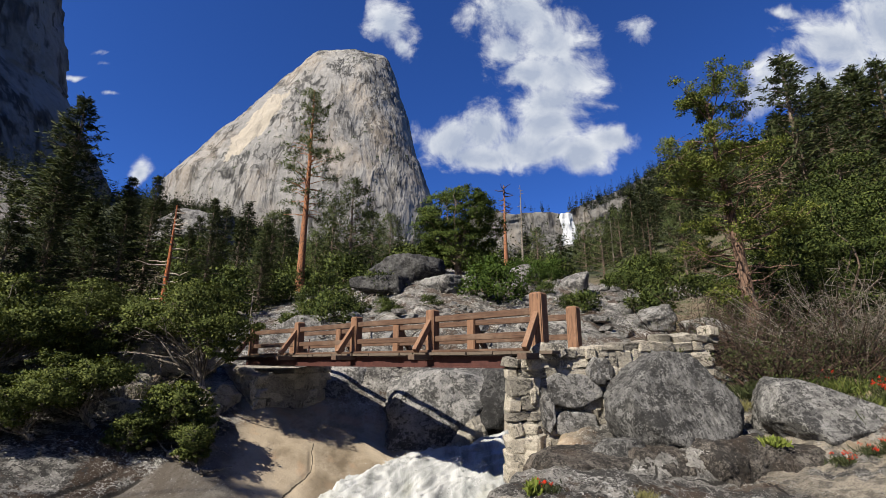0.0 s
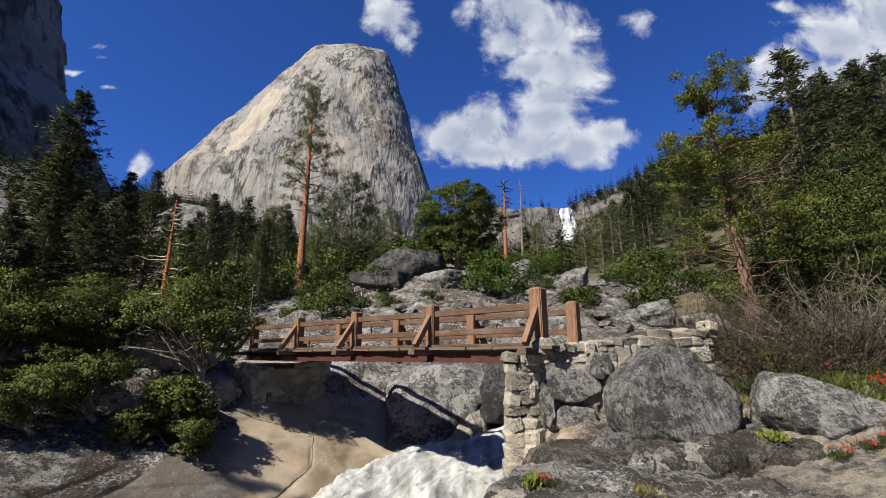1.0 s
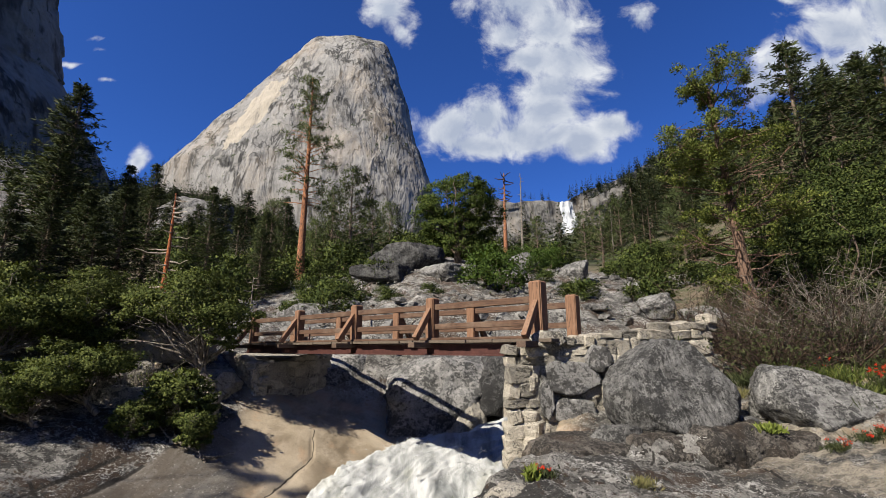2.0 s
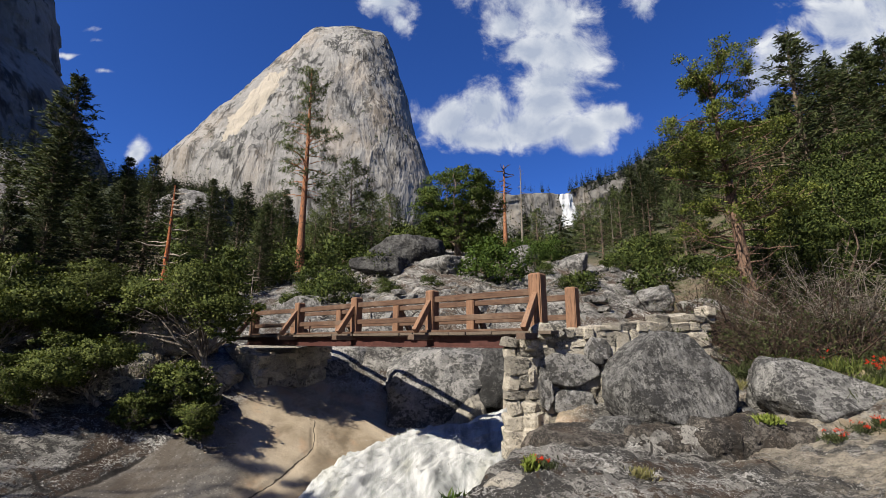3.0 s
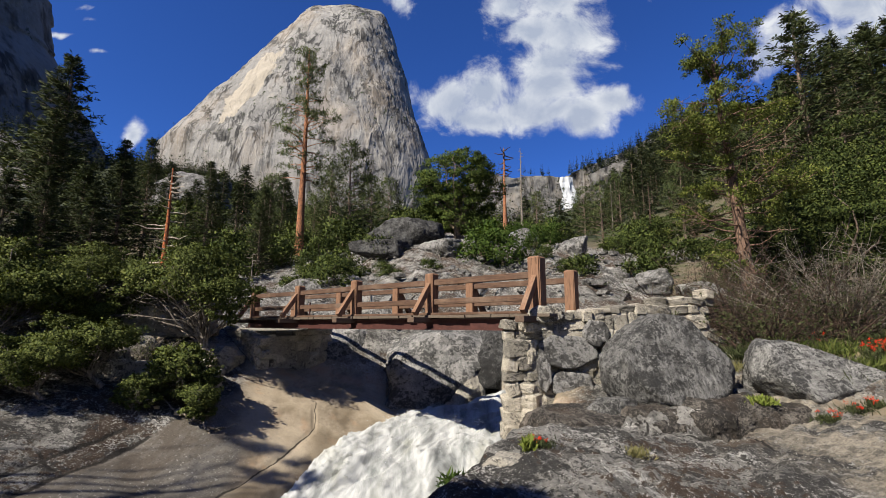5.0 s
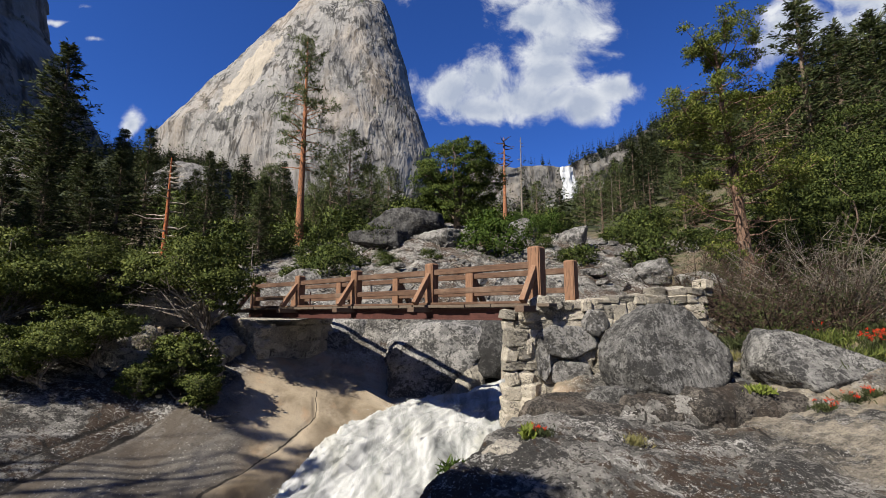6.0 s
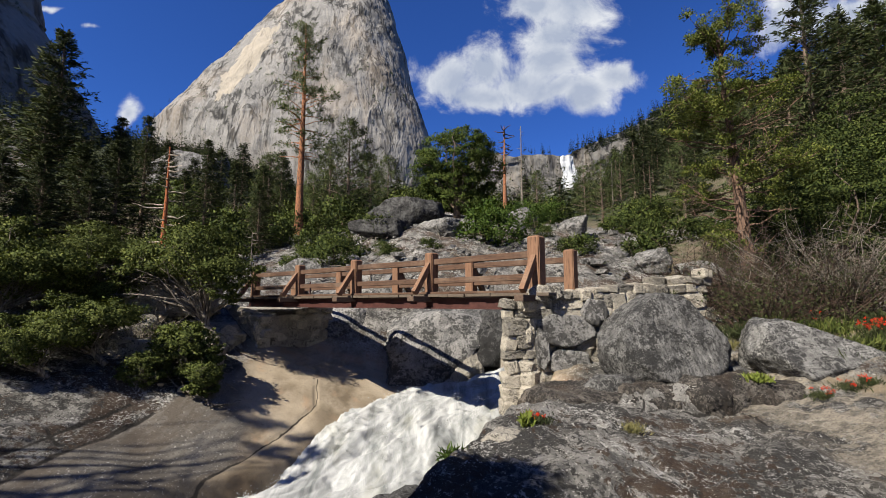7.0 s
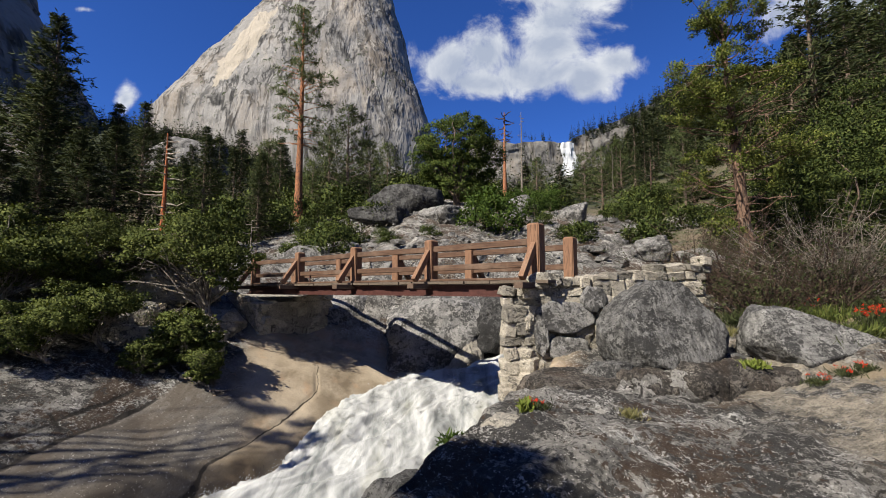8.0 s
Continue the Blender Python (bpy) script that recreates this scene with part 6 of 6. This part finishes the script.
# --- bare bush over the trail wall
def bare_bush(name, at, wide, high, stems, seed, mat, leaf, label, leaves=900, turn=0.0):
    rng = np.random.default_rng(seed)
    ob = thing(name, at, label, "shrub", "bare brush along the trail", turn=turn)
    wood = Pile()
    tips = []
    for k in range(stems):
        a = rng.uniform(0, 2 * np.pi)
        foot = np.array([np.cos(a), np.sin(a) * 0.6, 0]) * rng.uniform(0, 0.55) * wide
        lean = np.array([rng.normal(0, 0.75), rng.normal(0, 0.5), 1.0])
        L = high * rng.uniform(0.55, 1.15)
        s = np.linspace(0, 1, 9)[:, None]
        path = foot + unit(lean) * L * s + np.cumsum(rng.normal(0, 0.028 * L, (9, 3)), 0) * s + np.array([lean[0], lean[1], -0.3]) * 0.25 * L * s ** 2
        wood.add(*tube(path, 0.022 * rng.uniform(0.6, 1.3) * (1.1 - s[:, 0]), 3))
        for _ in range(5):
            q = rng.integers(2, 8)
            d = unit(rng.normal(size=3) + np.array([0, 0, 0.3]))
            b1 = path[q] + d * L * rng.uniform(0.12, 0.34)
            tw = np.linspace(0, 1, 5)[:, None]
            sub = path[q] + (b1 - path[q]) * tw + np.cumsum(rng.normal(0, 0.012 * L, (5, 3)), 0) * tw
            wood.add(*tube(sub, 0.0065 * (1.15 - tw[:, 0]), 3))
            tips.append(sub[rng.integers(2, 5)])
            for _ in range(2):
                b2 = sub[3] + unit(rng.normal(size=3)) * L * rng.uniform(0.05, 0.13)
                wood.add(*tube(np.stack([sub[3], (sub[3] + b2) / 2 + rng.normal(0, 0.01, 3), b2]), [0.004, 0.0035, 0.002], 3))
                tips.append(b2)
    part("stem", wood.mesh("stem"), mat, ob)
    tips = np.array(tips)
    at2 = tips[rng.integers(0, len(tips), leaves)] + rng.normal(0, 0.03, (leaves, 3))
    v, f = blades(at2, rng.normal(size=(leaves, 3)) + np.array([0, 0, 0.3]), rng.uniform(0.04, 0.09, leaves), rng.uniform(0.025, 0.045, leaves), rng)
    part("leaves", quads_mesh("leaves", v, f), leaf, ob)
    return ob


bare_bush("bare_bush", rest(8.51, 11.8, -0.1), 2.5, 2.5, 130, 81, TWIG_BROWN, LEAF_SHRUB, "tangled brown bare bush with few olive leaves", 1700)
bare_bush("bare_bush", rest(7.54, 13.0, -0.1), 1.7, 2.4, 100, 82, TWIG_BROWN, LEAF_SHRUB, "tangled brown bare bush with few olive leaves", 1500)
bare_bush("bare_bush", rest(9.87, 11.2, -0.1), 1.8, 2.8, 110, 83, TWIG_GREY, LEAF_SHRUB, "silver-grey dead brush beside the trail", 1200)
bare_bush("bare_bush", rest(11.63, 16.8, -0.1), 2.6, 2.4, 90, 84, TWIG_BROWN, LEAF_SHRUB, "tangled brown bare bush with few olive leaves", 9000)
bare_bush("bare_bush", rest(-17.5, 16.5, -0.1), 1.8, 2.2, 80, 85, TWIG_BROWN, LEAF_DRY, "dead brown brush at the foot of the firs", 500)
bare_bush("bare_bush", rest(-9.2, 14.0, -0.1), 1.6, 1.0, 60, 86, TWIG_GREY, LEAF_OAK, "silver-grey fallen brush on the bank", 500)


# --- the leaning oak behind the viewpoint, which shades the rim of the shelf
shade = broad_meshes([(-3.1, 2.3, 5.6, 0.6, 0.5, 0.4), (-2.4, 1.4, 5.4, 0.5, 0.5, 0.4), (-3.6, 2.6, 5.2, 0.35, 0.35, 0.3)], (0, 0, 0), 0.14, 0.09, 9000, 87, limbs=20)
plant("live_oak", rest(-0.9, -1.9, -0.1), shade, TWIG_GREY, LEAF_OAK, "leaning live oak above the rock shelf")

x0, y0, z0 = rest(-15.0, 2.4, -0.1)
bank_oak = broad_meshes([(2.3, 1.9, 7.45 - z0, 0.9, 0.35, 0.25), (1.6, 2.7, 7.85 - z0, 0.8, 0.35, 0.25), (2.6, 1.0, 7.05 - z0, 0.6, 0.3, 0.2)], (0, 0, 0), 0.16, 0.10, 2600, 88, limbs=18)
plant("live_oak", (x0, y0, z0), bank_oak, TWIG_GREY, LEAF_OAK, "tall thin-crowned live oak over the river slab")

# --- flowers, grass and herbs
def tuft(name, at, reach, high, count, seed, leaf, label, blossom=None, blooms=0, group="herbs among the rocks", width=0.012):
    rng = np.random.default_rng(seed)
    ob = thing(name, at, label, "plant", group)
    foot = np.stack([rng.normal(0, reach * 0.45, count), rng.normal(0, reach * 0.35, count), np.zeros(count) - 0.02], 1)
    way = rng.normal(size=(count, 3)) * np.array([0.6, 0.6, 0.3]) + np.array([0, 0, 0.9])
    lift = rng.uniform(0, 0.55, count)[:, None] * np.array([[0, 0, high]])
    v, f = blades(foot + lift, way, rng.uniform(0.35, 0.8, count) * high, width * rng.uniform(0.7, 1.5, count), rng)
    part("foliage", quads_mesh("foliage", v, f), leaf, ob)
    if blossom:
        at2, way2 = [], []
        for k in range(blooms):
            c = np.array([rng.normal(0, reach * 0.45), rng.normal(0, reach * 0.3), high * rng.uniform(0.65, 1.15)])
            at2.append(np.repeat(c[None], 12, 0) + rng.normal(0, 0.012, (12, 3)))
            way2.append(rng.normal(size=(12, 3)) + np.array([0, 0, 0.4]))
        at2, way2 = np.concatenate(at2), np.concatenate(way2)
        v, f = blades(at2, way2, rng.uniform(0.022, 0.045, len(at2)), 0.016, rng)
        part("blossoms", quads_mesh("blossoms", v, f), blossom, ob)
    return ob


FLOWERS = "scarlet wildflowers"
for x, y, r, h, b, sd in ((6.00, 7.35, 0.22, 0.16, 5, 91), (6.45, 7.30, 0.28, 0.18, 5, 92), (6.85, 7.40, 0.16, 0.15, 3, 97), (8.45, 8.95, 0.32, 0.40, 20, 93), (8.85, 9.05, 0.32, 0.42, 18, 94), (7.10, 9.15, 0.22, 0.30, 9, 95), (8.2, 10.0, 0.25, 0.30, 5, 96)):
    tuft("wildflower", rest(x, y, 0.0), r, h, 300, sd, LEAF_SHRUB, "scarlet wildflowers with grey-green leaves among rocks", PETAL, b, FLOWERS)
tuft("wildflower", rest(1.22, 5.85), 0.20, 0.12, 240, 98, LEAF_SHRUB, "small scarlet wildflowers in a rock crack", PETAL, 5, FLOWERS)
tuft("leafy_herb", rest(1.05, 5.80), 0.09, 0.20, 90, 99, LEAF_LIME, "lime-green leafy herb in a rock crack", width=0.03)
tuft("leafy_herb", rest(5.35, 7.85, 0.1), 0.24, 0.16, 320, 100, LEAF_LIME, "lime-green leafy herb below the boulder", width=0.03)
tuft("leafy_herb", rest(0.16, 5.25), 0.16, 0.22, 200, 101, LEAF_BRIGHT, "green herb at the rim above the rapids", width=0.02)
tuft("grass_tuft", rest(5.55, 8.9, 0.3), 0.22, 0.22, 500, 102, LEAF_DRY, "yellow-green grass tuft between boulders")
tuft("grass_tuft", rest(2.45, 6.0), 0.16, 0.14, 260, 103, LEAF_DRY, "dry grass tuft in a rock crack")
tuft("grass_tuft", rest(7.01, 8.4), 0.6, 0.25, 900, 104, LEAF_SHRUB, "green grass on the sandy bank", width=0.015)
tuft("grass_tuft", rest(7.77, 8.8), 0.7, 0.25, 900, 105, LEAF_SHRUB, "green grass on the sandy bank", width=0.015)


# --- far woods
def far_woods(name, rows, seed, label, size=1.0):
    """Distant conifers as one mass: every tree a ragged cone of needle sprays. rows: bearing and distance ranges, count, height."""
    rng = np.random.default_rng(seed)
    at, way, ln, outs = [], [], [], []
    for s0, s1, d0, d1, count, hgt in rows:
        d = np.exp(rng.uniform(np.log(d0), np.log(d1), count))
        x = d * rng.uniform(s0, s1, count)
        z = ground_height(x, d)
        for k in range(count):
            if 0.235 < x[k] / d[k] < 0.30 and d[k] > 150:
                continue   # the clearing below the fall
            h = hgt * rng.uniform(0.55, 1.25)
            n = 80 if d[k] < 260 else 32
            t = rng.uniform(0.04, 1, n) ** 1.1
            a = rng.uniform(0, 2 * np.pi, n)
            r = 0.20 * h * (1 - t) ** 0.85 * rng.uniform(0.2, 1.0, n)
            at.append(np.stack([x[k] + np.cos(a) * r * 0.3, d[k] + np.sin(a) * r * 0.3, z[k] + t * h], 1))
            way.append(np.stack([np.cos(a), np.sin(a), rng.uniform(-0.35, 0.5, n) + 1.2 * (t > 0.93)], 1))
            outs.append(np.stack([np.cos(a), np.sin(a), np.full(n, 0.5)], 1) + rng.normal(0, 0.25, (n, 3)))
            ln.append(np.maximum(r * (1.0 if n > 60 else 1.5), 0.04 * h))
    at, way, ln = np.concatenate(at), np.concatenate(way), np.concatenate(ln)
    v, f = blades(at, way, ln, ln * 0.42, rng)
    ob = part(name, quads_mesh(name, v, f, np.concatenate(outs)), LEAF_FAR)
    return tagged(ob, label, "forest", kind="stuff")


far_woods("far_woods", [(-1.15, -0.45, 130, 330, 330, 15), (-0.75, -0.3, 200, 760, 330, 17), (-0.3, 0.05, 120, 500, 240, 14), (0.05, 0.34, 110, 420, 260, 15), (0.32, 0.62, 150, 340, 230, 14), (0.45, 0.62, 320, 400, 130, 17), (-0.75, -0.40, 120, 420, 420, 11), (-0.78, -0.36, 330, 800, 650, 14),
                        (0.55, 1.1, 80, 400, 300, 20), (0.33, 0.5, 500, 850, 30, 13), (-0.05, 0.36, 500, 900, 240, 15)], 7, "distant conifer forest on the mountain slopes")


def crest_trees(name, spots, seed, label):
    """Small trees on a far crest. spots: start, end (x, y, z), count, height."""
    rng = np.random.default_rng(seed)
    at, way, ln = [], [], []
    for a, b, count, hgt in spots:
        a, b = np.array(a, float), np.array(b, float)
        for _ in range(count):
            c = a + (b - a) * rng.random() + rng.normal(0, 2.0, 3)
            h, n = hgt * rng.uniform(0.5, 1.3), 60
            t = rng.uniform(0, 1, n)
            g = rng.uniform(0, 2 * np.pi, n)
            r = 0.19 * h * (1 - t) ** 0.85 * rng.uniform(0.2, 1, n)
            at.append(np.stack([c[0] + np.cos(g) * r * 0.3, c[1] + np.sin(g) * r * 0.3, c[2] - 1.0 + t * h], 1))
            way.append(np.stack([np.cos(g), np.sin(g), rng.uniform(-0.5, 0.3, n) + 1.5 * (t > 0.9)], 1))
            ln.append(np.maximum(r * 1.2, 0.05 * h))
    at, way, ln = np.concatenate(at), np.concatenate(way), np.concatenate(ln)
    v, f = blades(at, way, ln, ln * 0.5, rng)
    ob = part(name, quads_mesh(name, v, f), LEAF_FAR)
    return tagged(ob, label, "forest", kind="stuff")


crest_trees("dome_woods", [((-348, 930, 652), (-285, 945, 700), 14, 9), ((-302, 935, 702), (-147, 935, 702), 14, 7), ((-590, 880, 369), (-527, 890, 439), 12, 11), ((-522, 890, 443), (-435, 905, 540), 6, 9),
                            ((-435, 770, 391), (-403, 765, 352), 12, 9), ((-460, 760, 290), (-340, 750, 249), 14, 10), ((-96, 760, 306), (-45.78, 770, 343), 8, 7), ((-271, 760, 339), (-129, 765, 363), 5, 7)], 12, "small trees on the dome's ledges and crest")
crest_trees("headwall_woods", [((60, 950, 338), (240, 950, 322), 30, 19), ((275, 945, 322), (430, 945, 388), 70, 24), ((300, 915, 312), (430, 915, 366), 60, 26), ((430, 945, 388), (560, 955, 466), 90, 28), ((420, 915, 362), (560, 915, 440), 120, 28), ((420, 900, 330), (560, 900, 405), 110, 28)], 9, "small conifers along the headwall crest")


# --- rubble and fallen wood on the knoll
def rubble(name, count, side0, side1, d0, d1, s0, s1, seed, mat, label):
    rng = np.random.default_rng(seed)
    pile = Pile()
    bm = bmesh.new()
    bmesh.ops.create_icosphere(bm, subdivisions=1, radius=1)
    base = np.array([w.co[:] for w in bm.verts])
    tri = np.array([[w.index for w in q.verts] for q in bm.faces])
    bm.free()
    d = rng.uniform(d0, d1, count)
    x = d * rng.uniform(side0, side1, count)
    z = ground_height(x, d)
    for k in range(count):
        s = s0 + (s1 - s0) * rng.random() ** 3
        p = np.clip(base * 1.25, -0.85, 0.85) * (1 + rng.uniform(-0.22, 0.22, (len(base), 1)))
        a = rng.uniform(0, 2 * np.pi)
        rot = np.array([[np.cos(a), -np.sin(a), 0], [np.sin(a), np.cos(a), 0], [0, 0, 1]])
        p = (p * np.array([1.0, rng.uniform(0.5, 1), rng.uniform(0.4, 0.8)])) @ rot.T * s
        pile.add(p + np.array([x[k], d[k], z[k] + 0.15 * s]), tri)
    ob = part(name, pile.mesh(name, False), mat)
    return tagged(ob, label, "rubble", kind="stuff")


rubble("knoll_rubble", 420, -0.35, 0.42, 21, 38, 0.06, 0.5, 111, GRAN_GREY, "loose grey granite rubble on the knoll")
rubble("bank_rubble", 90, -0.75, -0.45, 12.5, 17, 0.04, 0.28, 112, GRAN_CREAM, "small pale stones among the bank oaks")


def fallen_wood(name, count, side0, side1, d0, d1, seed, label):
    rng = np.random.default_rng(seed)
    pile = Pile()
    for k in range(count):
        d = rng.uniform(d0, d1)
        x = d * rng.uniform(side0, side1)
        a, L = rng.uniform(0, np.pi), rng.uniform(0.5, 2.2)
        s = np.linspace(-0.5, 0.5, 7)
        px, py = x + np.cos(a) * L * s, d + np.sin(a) * L * s + rng.normal(0, 0.04, 7)
        pz = ground_height(px, py) + 0.06 + np.abs(rng.normal(0, 0.05, 7))
        pile.add(*tube(np.stack([px, py, pz], 1), np.linspace(0.035, 0.012, 7), 4))
    ob = part(name, pile.mesh(name), TWIG_GREY)
    return tagged(ob, label, "dead wood", kind="stuff")


fallen_wood("knoll_deadwood", 120, -0.3, 0.3, 21, 34, 113, "bleached fallen branches on the granite knoll")
fallen_wood("bank_deadwood", 22, -0.72, -0.45, 12.5, 17, 114, "bleached fallen branches below the oaks")


# --- brush and grass between the boulders and the bare bush
for k, (x, y, r, h) in enumerate(((6.4, 9.7, 0.5, 0.35), (7.2, 9.9, 0.7, 0.45), (8.2, 9.6, 0.7, 0.4), (9.2, 9.5, 0.8, 0.45), (5.7, 10.1, 0.4, 0.3), (8.0, 8.6, 0.6, 0.35), (7.4, 8.9, 0.5, 0.3), (9.0, 8.4, 0.7, 0.4), (10.2, 9.4, 0.8, 0.5))):
    tuft("grass_tuft", rest(x, y, -0.02), r, h, 520, 120 + k, (LEAF_SHRUB, LEAF_DEEP, LEAF_OAK)[k % 3], "rough green herbs and grass on the sandy bank", width=0.02)
bare_bush("bare_bush", rest(7.3, 10.3, -0.1), 1.4, 1.5, 90, 131, TWIG_BROWN, LEAF_SHRUB, "tangled brown bare bush with few olive leaves", 2600)
bare_bush("bare_bush", rest(9.0, 10.4, -0.1), 1.5, 1.6, 90, 132, TWIG_BROWN, LEAF_SHRUB, "tangled brown bare bush with few olive leaves", 2000)
